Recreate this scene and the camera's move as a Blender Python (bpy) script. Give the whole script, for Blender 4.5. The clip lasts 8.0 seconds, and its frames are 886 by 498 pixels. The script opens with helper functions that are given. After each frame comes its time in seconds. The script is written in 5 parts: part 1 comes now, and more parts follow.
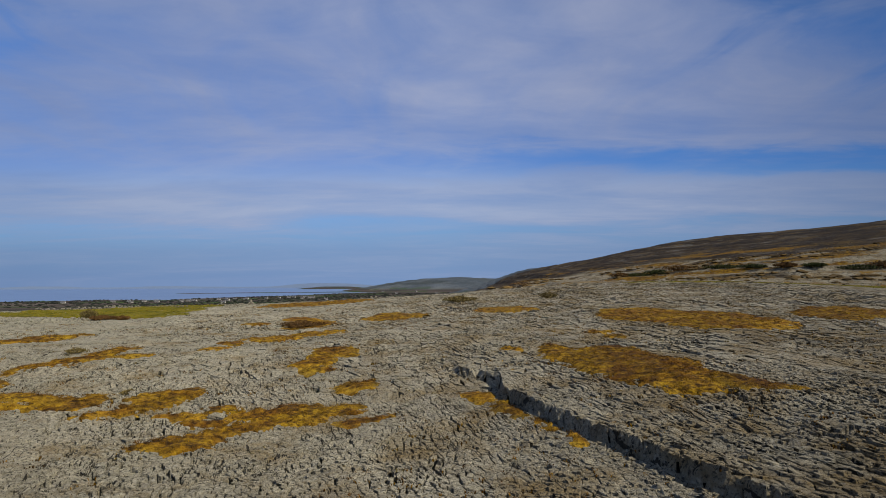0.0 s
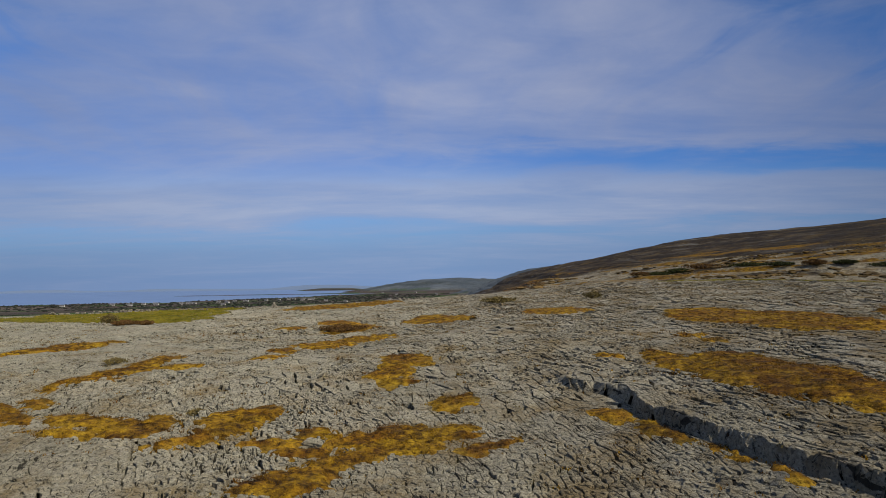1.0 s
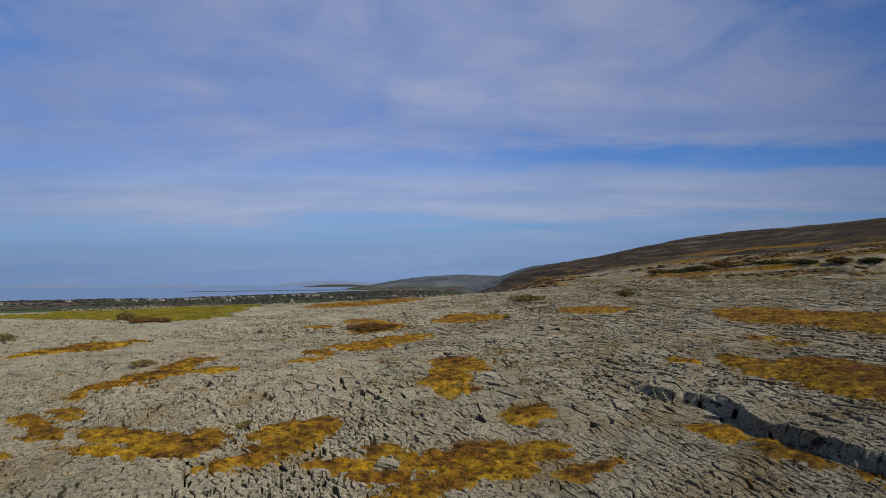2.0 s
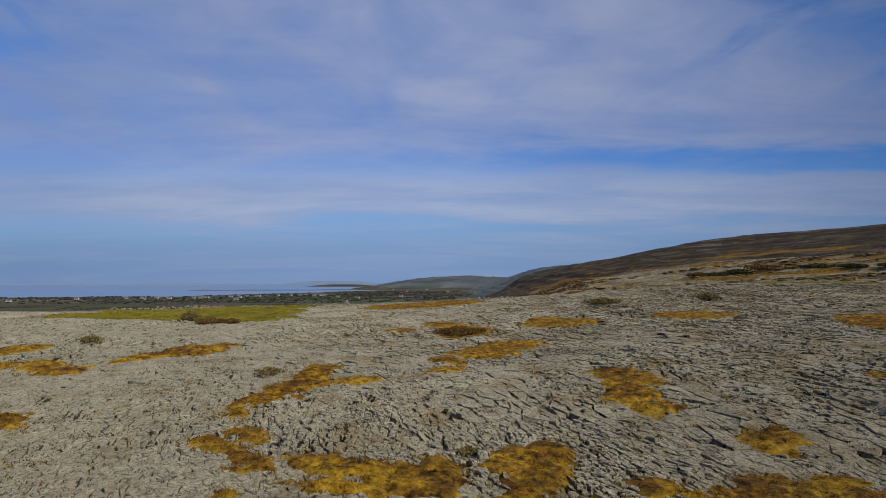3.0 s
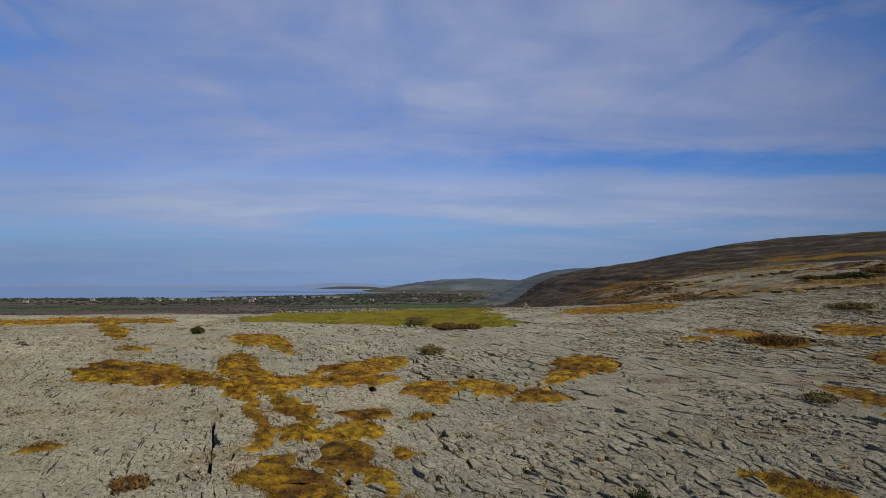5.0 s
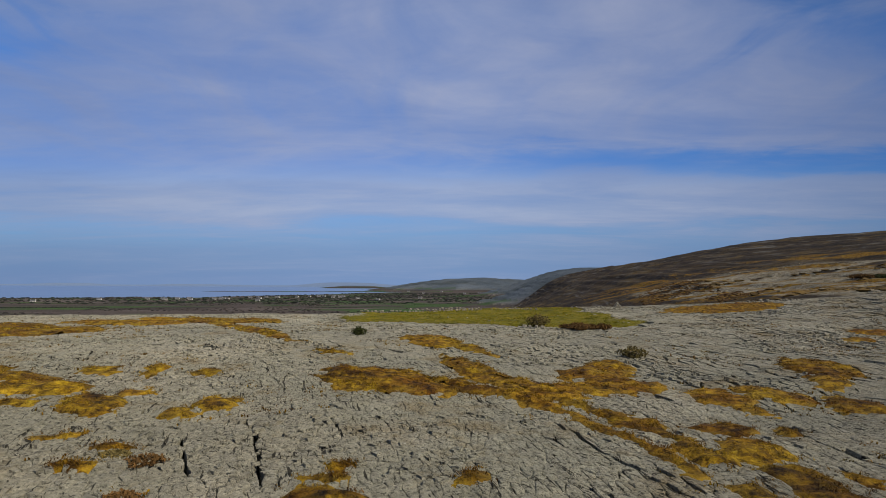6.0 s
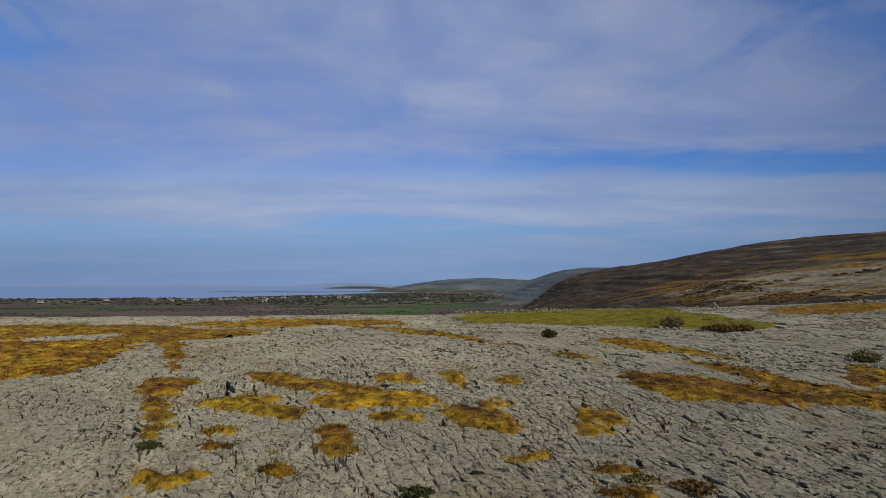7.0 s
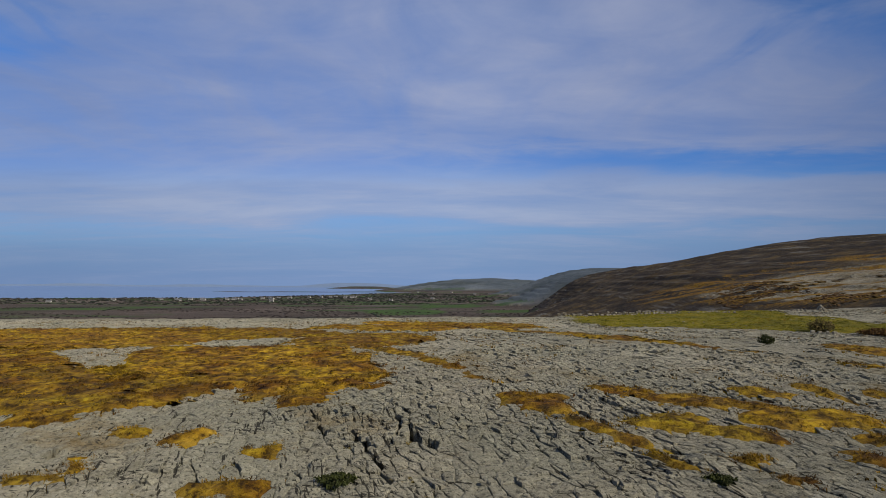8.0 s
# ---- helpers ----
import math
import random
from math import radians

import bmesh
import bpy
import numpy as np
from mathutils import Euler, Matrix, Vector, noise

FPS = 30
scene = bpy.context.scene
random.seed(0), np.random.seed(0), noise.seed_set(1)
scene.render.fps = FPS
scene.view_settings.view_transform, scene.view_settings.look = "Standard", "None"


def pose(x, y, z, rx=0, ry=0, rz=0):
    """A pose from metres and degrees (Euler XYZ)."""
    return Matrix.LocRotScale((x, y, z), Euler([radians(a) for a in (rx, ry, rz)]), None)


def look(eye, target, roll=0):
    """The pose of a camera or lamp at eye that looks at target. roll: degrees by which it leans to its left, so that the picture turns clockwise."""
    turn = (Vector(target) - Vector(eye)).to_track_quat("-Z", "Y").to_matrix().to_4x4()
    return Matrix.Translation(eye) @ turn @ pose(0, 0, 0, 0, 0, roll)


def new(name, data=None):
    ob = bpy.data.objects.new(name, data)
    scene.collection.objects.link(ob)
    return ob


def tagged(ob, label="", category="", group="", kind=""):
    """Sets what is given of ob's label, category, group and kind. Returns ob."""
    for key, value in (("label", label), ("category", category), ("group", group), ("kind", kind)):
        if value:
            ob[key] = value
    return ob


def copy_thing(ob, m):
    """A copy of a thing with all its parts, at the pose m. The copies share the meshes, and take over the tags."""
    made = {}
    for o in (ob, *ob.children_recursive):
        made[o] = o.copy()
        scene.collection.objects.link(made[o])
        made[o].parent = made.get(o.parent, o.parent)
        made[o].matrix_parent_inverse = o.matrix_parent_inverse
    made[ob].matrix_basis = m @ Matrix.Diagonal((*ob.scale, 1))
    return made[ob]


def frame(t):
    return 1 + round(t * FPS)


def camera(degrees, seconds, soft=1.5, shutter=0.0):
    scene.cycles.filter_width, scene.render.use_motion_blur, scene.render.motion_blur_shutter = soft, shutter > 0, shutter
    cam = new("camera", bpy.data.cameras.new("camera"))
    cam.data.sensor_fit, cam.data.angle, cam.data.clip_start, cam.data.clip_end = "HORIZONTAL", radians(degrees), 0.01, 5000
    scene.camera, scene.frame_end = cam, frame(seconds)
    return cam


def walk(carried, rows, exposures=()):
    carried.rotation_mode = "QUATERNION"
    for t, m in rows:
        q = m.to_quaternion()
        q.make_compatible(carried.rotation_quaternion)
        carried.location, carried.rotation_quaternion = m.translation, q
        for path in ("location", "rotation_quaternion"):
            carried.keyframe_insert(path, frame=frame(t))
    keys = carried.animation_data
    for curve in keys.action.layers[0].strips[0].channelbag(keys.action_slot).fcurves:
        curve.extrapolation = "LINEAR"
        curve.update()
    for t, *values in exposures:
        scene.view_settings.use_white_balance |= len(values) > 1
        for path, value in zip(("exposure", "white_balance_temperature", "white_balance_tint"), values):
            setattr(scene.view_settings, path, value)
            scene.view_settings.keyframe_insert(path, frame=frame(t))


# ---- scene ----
# A drone flies sideways over a limestone pavement above a bay: path first, then light, materials, ground, things.
cam = camera(74.0, 8.0, soft=0.9)
ROWS = [  # seconds, place, yaw to the left, pitch up, roll
    (0, 0.00, -0.00, 5.498, -0.003, 2.967, -0.303),
    (0.5, -3.41, 2.83, 5.529, -0.089, 3.123, -0.572),
    (1, -5.36, 4.36, 5.446, -0.142, 3.037, -0.733),
    (2.5, -11.56, 8.89, 5.555, 0.478, 2.664, -0.248),
    (3, -16.82, 10.62, 5.579, 0.661, 2.807, 0.032),
    (3.5, -23.02, 12.50, 5.569, 0.891, 2.953, 0.210),
    (4, -29.59, 14.24, 5.508, 0.946, 2.982, 0.305),
    (4.5, -36.00, 16.04, 5.402, 1.095, 3.081, 0.309),
    (6, -53.61, 20.38, 5.071, 1.448, 3.005, 0.260),
    (6.5, -59.41, 21.22, 5.000, 1.556, 3.005, 0.266),
    (7, -65.48, 21.82, 5.025, 1.638, 3.033, 0.190),
    (7.5, -71.63, 22.58, 5.069, 1.762, 3.041, 0.214),
    (8, -77.69, 23.33, 5.111, 1.888, 3.051, 0.272),
]
walk(cam, [(t, pose(x, y, z, 90 + up, -lean, turn)) for t, x, y, z, turn, up, lean in ROWS])

# ---- world and sun ----
SUN_TURN, SUN_HEIGHT = 130.0, 38.0  # clockwise from ahead (+y), and above the horizon, in degrees
scene.view_settings.exposure = 0.6


def wired(tree):
    """Shorthand to add a node with its inputs: numbers and colours are set, sockets are linked."""
    def add(kind, inputs=(), **settings):
        node = tree.nodes.new(kind)
        for key, value in settings.items():
            setattr(node, key, value)
        for key, value in dict(inputs).items():
            if isinstance(value, bpy.types.NodeSocket):
                tree.links.new(value, node.inputs[key])
            else:
                node.inputs[key].default_value = value
        return node
    return add


def ramp(add, fac, stops, smooth_steps=False):
    node = add("ShaderNodeValToRGB", {"Fac": fac})
    if smooth_steps:
        node.color_ramp.interpolation = "EASE"
    els = node.color_ramp.elements
    while len(els) < len(stops):
        els.new(0.5)
    for el, (at, colour) in zip(els, stops):
        el.position = at
        el.color = (*colour, 1) if not isinstance(colour, (int, float)) else (colour, colour, colour, 1)
    return node.outputs["Color"]


def math_node(add, op, a, b=0.0, clamp=False):
    return add("ShaderNodeMath", {0: a, 1: b}, operation=op, use_clamp=clamp).outputs[0]


def mixed(add, fac, a, b, blend="MIX"):
    node = add("ShaderNodeMix", {0: fac, 6: a, 7: b}, data_type="RGBA", blend_type=blend)
    return node.outputs[2]


def make_world():
    world = bpy.data.worlds.new("sky")
    scene.world = world
    world.use_nodes = True
    tree = world.node_tree
    tree.nodes.clear()
    add = wired(tree)
    sky = add("ShaderNodeTexSky", sky_type="NISHITA", sun_disc=False, sun_elevation=radians(SUN_HEIGHT), sun_rotation=radians(SUN_TURN),
              altitude=100, air_density=1.0, dust_density=0.6, ozone_density=1.6)
    way = add("ShaderNodeTexCoord").outputs["Generated"]
    xyz = add("ShaderNodeSeparateXYZ", {0: way})
    x, y, z = xyz.outputs
    lift = math_node(add, "ADD", math_node(add, "MAXIMUM", z, 0.0), 0.10)
    u, v = math_node(add, "DIVIDE", x, lift), math_node(add, "DIVIDE", y, lift)
    plane = add("ShaderNodeCombineXYZ", {0: u, 1: v}).outputs[0]
    wide = add("ShaderNodeMapping", {0: plane, "Rotation": (0, 0, radians(14)), "Scale": (0.40, 0.78, 1)}).outputs[0]
    broad = add("ShaderNodeTexNoise", {"Vector": wide, "Scale": 1.1, "Detail": 9.0, "Roughness": 0.55, "Distortion": 0.5}).outputs["Fac"]
    fine = add("ShaderNodeTexNoise", {"Vector": wide, "Scale": 4.5, "Detail": 10.0, "Roughness": 0.62, "Distortion": 1.0}).outputs["Fac"]
    wisp = math_node(add, "ADD", math_node(add, "MULTIPLY", broad, 0.80), math_node(add, "MULTIPLY", fine, 0.20))
    # the cloud sheets lie level: their height over the horizon, ahead, and how far aside
    ahead = math_node(add, "MAXIMUM", math_node(add, "ABSOLUTE", y), 0.25)
    climb = math_node(add, "DIVIDE", z, ahead)
    aside = math_node(add, "DIVIDE", x, ahead)
    climb_bent = math_node(add, "ADD", climb, math_node(add, "MULTIPLY", math_node(add, "SUBTRACT", wisp, 0.5), 0.16))
    sheet = ramp(add, climb_bent, [(0.0, 0.36), (0.06, 0.40), (0.085, 0.50), (0.115, 0.82), (0.155, 0.84), (0.195, 0.64), (0.26, 0.72), (0.36, 0.74), (0.46, 0.68), (0.60, 0.62), (0.85, 0.40)], True)
    streak = ramp(add, climb_bent, [(0.168, 0.0), (0.198, 1.0), (0.212, 1.0), (0.245, 0.0)], True)
    streak = math_node(add, "MULTIPLY", streak, ramp(add, math_node(add, "ADD", math_node(add, "MULTIPLY", aside, 0.5), 0.5), [(0.30, 0.03), (0.62, 0.25), (0.85, 0.40)]))
    rent = ramp(add, climb, [(0.30, 0.0), (0.40, 1.0), (0.50, 1.0), (0.75, 0.0)])
    rent = math_node(add, "MULTIPLY", rent, ramp(add, math_node(add, "ADD", math_node(add, "MULTIPLY", aside, 0.5), 0.5), [(0.10, 0.10), (0.24, 0.0), (0.64, 0.0), (0.82, 0.26)]))
    bands = math_node(add, "SUBTRACT", math_node(add, "SUBTRACT", sheet, streak), rent)
    calm = math_node(add, "ADD", math_node(add, "MULTIPLY", math_node(add, "SUBTRACT", wisp, 0.5), ramp(add, climb, [(0.03, 0.25), (0.16, 0.85)])), 0.5)
    cover = math_node(add, "ADD", calm, math_node(add, "SUBTRACT", bands, 0.5))
    # soft tufts in the higher sheet
    tuft_at = add("ShaderNodeCombineXYZ", {0: math_node(add, "DIVIDE", x, lift), 1: math_node(add, "MULTIPLY", climb, 2.6)}).outputs[0]
    tufts = add("ShaderNodeTexNoise", {"Vector": tuft_at, "Scale": 2.6, "Detail": 7.0, "Roughness": 0.55, "Distortion": 0.7}).outputs["Fac"]
    tufts = math_node(add, "MULTIPLY", math_node(add, "SUBTRACT", tufts, 0.5), ramp(add, climb, [(0.20, 0.1), (0.34, 0.9)]))
    cover = math_node(add, "ADD", cover, tufts)
    cover = ramp(add, cover, [(0.30, 0.05), (0.56, 0.55), (0.92, 0.95)])
    tone = ramp(add, wisp, [(0.36, (2.0, 2.55, 4.4)), (0.64, (3.05, 3.48, 5.05))])
    tone = mixed(add, 1.0, tone, ramp(add, climb, [(0.07, (1.0, 1.0, 1.0)), (0.11, (1.04, 1.09, 1.08)), (0.17, (1.04, 1.09, 1.08)), (0.21, (1.0, 1.0, 1.0))]), "MULTIPLY")
    clear = mixed(add, 1.0, sky.outputs[0], ramp(add, climb, [(0.12, (0.37, 0.71, 1.20)), (0.20, (0.29, 0.58, 1.10)), (0.45, (0.36, 0.70, 1.20)), (0.8, (0.42, 0.52, 0.60))]), "MULTIPLY")
    clear = mixed(add, ramp(add, climb, [(0.0, 1.0), (0.05, 0.9), (0.11, 0.45), (0.2, 0.0)]), clear, (1.55, 2.55, 4.6, 1))
    both = mixed(add, cover, clear, tone)
    # the whole sky is brightened ahead and dimmed east, standing in for lens falloff
    both = mixed(add, 1.0, both, ramp(add, math_node(add, "ADD", math_node(add, "MULTIPLY", aside, 0.5), 0.5), [(0.14, (0.97, 0.98, 0.98)), (0.40, (1.13, 1.12, 1.10)), (0.50, (1.14, 1.13, 1.10)), (0.70, (1.0, 0.99, 0.97)), (0.88, (0.72, 0.735, 0.75))]), "MULTIPLY")
    back = add("ShaderNodeBackground", {"Color": both, "Strength": 0.066})
    out = add("ShaderNodeOutputWorld", {"Surface": back.outputs[0]})


make_world()
sun = new("sun", bpy.data.lights.new("sun", "SUN"))
sun.data.energy, sun.data.angle, sun.data.color = 3.2, radians(0.6), (1.0, 0.90, 0.74)
sun.matrix_world = look((0, 0, 60), (-math.sin(radians(SUN_TURN)) * 60, -math.cos(radians(SUN_TURN)) * 60, 60 - 60 * math.tan(radians(SUN_HEIGHT))))


# ---- materials ----
def material(name, roughness=0.9):
    mat = bpy.data.materials.new(name)
    mat.use_nodes = True
    mat.node_tree.nodes.clear()
    add = wired(mat.node_tree)
    bsdf = add("ShaderNodeBsdfPrincipled", {"Roughness": roughness})
    bsdf.inputs["Specular IOR Level"].default_value = 0.2
    bsdf.inputs["Diffuse Roughness"].default_value = 0.6 * roughness
    add("ShaderNodeOutputMaterial", {"Surface": bsdf.outputs[0]})
    return mat, add, bsdf


def place_of(add, scale=(1, 1, 1), turn=0.0):
    at = add("ShaderNodeNewGeometry").outputs["Position"]
    return add("ShaderNodeMapping", {0: at, "Rotation": (0, 0, radians(turn)), "Scale": scale}).outputs[0]


def noise_of(add, vector, scale, detail=6.0, rough=0.6, distort=0.0):
    return add("ShaderNodeTexNoise", {"Vector": vector, "Scale": scale, "Detail": detail, "Roughness": rough, "Distortion": distort}).outputs["Fac"]


def rock_colour(add, at):
    """Weathered grey limestone: pale and blue-grey areas, pale spots, dark pits and slits. Gives the colour and the
    slits.
    """
    big = ramp(add, noise_of(add, at, 0.09, 4.0), [(0.3, (0.268, 0.248, 0.190)), (0.5, (0.342, 0.317, 0.246)), (0.7, (0.42, 0.392, 0.306))])
    mid = ramp(add, noise_of(add, at, 1.4, 8.0, 0.68), [(0.30, (0.58, 0.57, 0.56)), (0.42, (0.92, 0.92, 0.92)), (0.55, (1.05, 1.05, 1.05)), (0.72, (1.3, 1.29, 1.25))])
    stone = mixed(add, 1.0, big, mid, "MULTIPLY")
    # fine grain and pale spots paint in the sparkle of sunlit small relief
    grain = ramp(add, noise_of(add, at, 6.5, 7.0, 0.7), [(0.34, (0.60, 0.59, 0.56)), (0.5, (1.0, 1.0, 1.0)), (0.66, (1.36, 1.35, 1.31))])
    stone = mixed(add, 1.0, stone, grain, "MULTIPLY")
    pale_spots = ramp(add, noise_of(add, at, 5.0, 6.0, 0.75), [(0.56, 0.0), (0.66, 1.0)])
    stone = mixed(add, math_node(add, "MULTIPLY", pale_spots, 0.6), stone, (0.50, 0.49, 0.44, 1))
    moss = ramp(add, noise_of(add, at, 0.55, 7.0, 0.7), [(0.58, 0.0), (0.74, 0.6)])
    stone = mixed(add, moss, stone, (0.17, 0.145, 0.065, 1))
    # dead moss and thin sward, thicker on the eastern beds
    east = add("ShaderNodeMapRange", {0: add("ShaderNodeSeparateXYZ", {0: at}).outputs[0], 1: -45.0, 2: 15.0}).outputs[0]
    # stone mixed towards a grey-green tone in the west
    west_grey = math_node(add, "MULTIPLY", math_node(add, "SUBTRACT", 1.0, east), ramp(add, noise_of(add, at, 0.16, 6.0, 0.65), [(0.36, 0.15), (0.62, 0.6)]))
    stone = mixed(add, west_grey, stone, (0.262, 0.266, 0.206, 1))
    broken = math_node(add, "MULTIPLY", math_node(add, "ADD", east, noise_of(add, at, 0.11, 3.0)), 0.11)
    sward = math_node(add, "ADD", noise_of(add, at, 0.30, 9.0, 0.72), math_node(add, "MULTIPLY", east, 0.10))
    stone = mixed(add, ramp(add, sward, [(0.54, 0.0), (0.70, 0.75)]), stone, (0.200, 0.138, 0.050, 1))
    pits = ramp(add, noise_of(add, at, 9.0, 4.0, 0.6), [(0.37, 1.0), (0.45, 0.0)])
    stone = mixed(add, math_node(add, "MULTIPLY", pits, 0.75), stone, (0.05, 0.048, 0.040, 1))
    bent = mixed(add, 0.22, at, add("ShaderNodeTexNoise", {"Vector": at, "Scale": 0.9, "Detail": 4.0}).outputs["Color"], "ADD")
    drift = math_node(add, "MULTIPLY", math_node(add, "SUBTRACT", math_node(add, "ADD", noise_of(add, at, 0.33, 4.0, 0.6), broken), 0.60), 0.30)

    def dashes(turn, scale, low, seed):
        """Short dark slits drawn out along one way of the joints, in drifts."""
        cells = add("ShaderNodeMapping", {0: bent, "Location": (seed, 0, 0), "Rotation": (0, 0, radians(turn)), "Scale": scale}, vector_type="TEXTURE").outputs[0]
        slit = add("ShaderNodeTexNoise", {"Vector": cells, "Scale": 1.0, "Detail": 2.5, "Roughness": 0.55}).outputs["Fac"]
        return ramp(add, math_node(add, "SUBTRACT", slit, drift), [(low - 0.03, 1.0), (low, 0.0)])

    crack = math_node(add, "MAXIMUM", dashes(17, (0.115, 1.3, 0.5), 0.362, 3.0), dashes(74, (0.12, 0.6, 0.5), 0.342, 9.0))
    crack = math_node(add, "MAXIMUM", crack, dashes(30, (0.06, 0.25, 0.3), 0.352, 21.0))
    # wider dark slits on the far beds, sized to show from the camera
    off = add("ShaderNodeMapRange", {0: add("ShaderNodeSeparateXYZ", {0: at}).outputs[1], 1: 42.0, 2: 62.0}).outputs[0]
    wide = math_node(add, "MAXIMUM", dashes(17, (0.22, 2.8, 0.8), 0.345, 37.0), dashes(78, (0.26, 0.8, 0.8), 0.315, 51.0))
    crack = math_node(add, "MAXIMUM", crack, math_node(add, "MULTIPLY", wide, off))
    return mixed(add, math_node(add, "MULTIPLY", crack, 0.92), stone, (0.024, 0.022, 0.016, 1)), crack


def make_limestone():
    mat, add, bsdf = material("limestone", 0.88)
    at = place_of(add)
    stone, crack = rock_colour(add, at)
    island = add("ShaderNodeNewGeometry").outputs["Random Per Island"]
    each = add("ShaderNodeObjectInfo").outputs["Random"]
    vary = math_node(add, "FRACT", math_node(add, "ADD", island, each))
    stone = mixed(add, 1.0, stone, ramp(add, vary, [(0.0, (0.93, 0.93, 0.935)), (0.5, (1, 1, 1)), (1.0, (1.06, 1.055, 1.04))]), "MULTIPLY")
    mat.node_tree.links.new(stone, bsdf.inputs["Base Color"])
    bump = add("ShaderNodeBump", {"Height": noise_of(add, at, 4.5, 8.0, 0.7), "Strength": 1.0, "Distance": 0.26})
    bump = add("ShaderNodeBump", {"Height": noise_of(add, at, 13.0, 6.0, 0.7), "Strength": 1.0, "Distance": 0.06, "Normal": bump.outputs[0]})
    bump = add("ShaderNodeBump", {"Height": math_node(add, "SUBTRACT", 1.0, crack), "Strength": 0.7, "Distance": 0.05, "Normal": bump.outputs[0]})
    mat.node_tree.links.new(bump.outputs[0], bsdf.inputs["Normal"])
    return mat


def make_ground():
    """The ground sheet: open rock with cracks far off, soil between the slabs, dry grass, meadow and heath by cover."""
    mat, add, bsdf = material("open_ground", 0.95)
    at = place_of(add)
    cover = add("ShaderNodeSeparateColor", {0: add("ShaderNodeVertexColor", layer_name="cover").outputs["Color"]})
    ochre_at, green_at, heath_at = cover.outputs
    soil_at = add("ShaderNodeAttribute", attribute_name="soil").outputs["Fac"]
    joint_at = place_of(add, (0.8, 0.32, 0.8), 17)
    joint_at = mixed(add, 0.12, joint_at, add("ShaderNodeTexNoise", {"Vector": at, "Scale": 0.5}).outputs["Color"], "ADD")
    joints = add("ShaderNodeTexVoronoi", {"Vector": joint_at, "Scale": 2.0}, feature="DISTANCE_TO_EDGE").outputs["Distance"]
    open_joint = math_node(add, "MULTIPLY", ramp(add, joints, [(0.02, 1.0), (0.08, 0.0)]), ramp(add, noise_of(add, at, 0.5, 4.0), [(0.42, 0.0), (0.58, 1.0)]))
    stone = mixed(add, open_joint, rock_colour(add, at)[0], (0.04, 0.037, 0.028, 1))
    tufts = noise_of(add, at, 1.6, 9.0, 0.75)
    ochre = ramp(add, tufts, [(0.36, (0.020, 0.009, 0.001)), (0.45, (0.094, 0.048, 0.002)), (0.54, (0.215, 0.120, 0.004)), (0.67, (0.37, 0.235, 0.014))])
    ochre = mixed(add, 1.0, ochre, ramp(add, noise_of(add, at, 0.33, 5.0, 0.65), [(0.46, (1.15, 1.15, 1.1)), (0.62, (0.55, 0.46, 0.42))]), "MULTIPLY")
    meadow = ramp(add, noise_of(add, at, 0.5, 9.0, 0.78), [(0.36, (0.070, 0.068, 0.004)), (0.5, (0.150, 0.135, 0.006)), (0.66, (0.25, 0.19, 0.015))])
    # brown heath, its colour darkened for a cloud shadow over the hill
    heath = ramp(add, noise_of(add, at, 0.05, 10.0, 0.78), [(0.36, (0.008, 0.006, 0.004)), (0.47, (0.026, 0.017, 0.009)), (0.56, (0.060, 0.040, 0.014)), (0.68, (0.125, 0.080, 0.020))])
    plain = ramp(add, noise_of(add, place_of(add, (0.25, 1, 1)), 0.012, 8.0, 0.7), [(0.34, (0.020, 0.020, 0.015)), (0.5, (0.044, 0.034, 0.029)), (0.66, (0.082, 0.068, 0.060))])
    # limestone beds crop out of the heath in level lines, near-black bands between them
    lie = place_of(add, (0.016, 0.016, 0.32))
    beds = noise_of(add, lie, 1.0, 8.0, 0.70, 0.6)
    bared = math_node(add, "MULTIPLY", ramp(add, beds, [(0.53, 0.0), (0.585, 1.0)]), ramp(add, noise_of(add, at, 0.035, 7.0, 0.7), [(0.44, 0.0), (0.62, 0.75)]))
    heath = mixed(add, bared, heath, (0.150, 0.147, 0.135, 1))
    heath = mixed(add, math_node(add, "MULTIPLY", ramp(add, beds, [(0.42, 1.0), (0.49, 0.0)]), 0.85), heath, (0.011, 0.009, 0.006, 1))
    deep = add("ShaderNodeMapRange", {0: add("ShaderNodeSeparateXYZ", {0: at}).outputs[2], 1: -22.0, 2: -36.0}).outputs[0]
    heath = mixed(add, deep, heath, plain)
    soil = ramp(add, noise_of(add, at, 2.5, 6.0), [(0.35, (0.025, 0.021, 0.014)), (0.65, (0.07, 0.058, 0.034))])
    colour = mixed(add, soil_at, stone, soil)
    edge = math_node(add, "MULTIPLY", math_node(add, "SUBTRACT", noise_of(add, at, 0.8, 8.0, 0.7), 0.5), 1.6)

    def where(mask):
        return math_node(add, "MULTIPLY", math_node(add, "ADD", mask, math_node(add, "SUBTRACT", edge, 0.32)), 2.8, True)

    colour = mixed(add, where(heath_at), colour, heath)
    colour = mixed(add, where(ochre_at), colour, ochre)
    colour = mixed(add, where(green_at), colour, meadow)
    pasture = ramp(add, noise_of(add, at, 0.02, 6.0, 0.7), [(0.3, (0.018, 0.036, 0.009)), (0.7, (0.042, 0.078, 0.016))])
    colour = mixed(add, add("ShaderNodeAttribute", attribute_name="pasture").outputs["Fac"], colour, pasture)
    # distant hills mix to blue-grey, distance haze put into their colour
    hazed_rock = ramp(add, noise_of(add, place_of(add, (1, 1, 3)), 0.006, 9.0, 0.72), [(0.34, (0.026, 0.038, 0.046)), (0.5, (0.052, 0.070, 0.090)), (0.66, (0.092, 0.115, 0.145))])
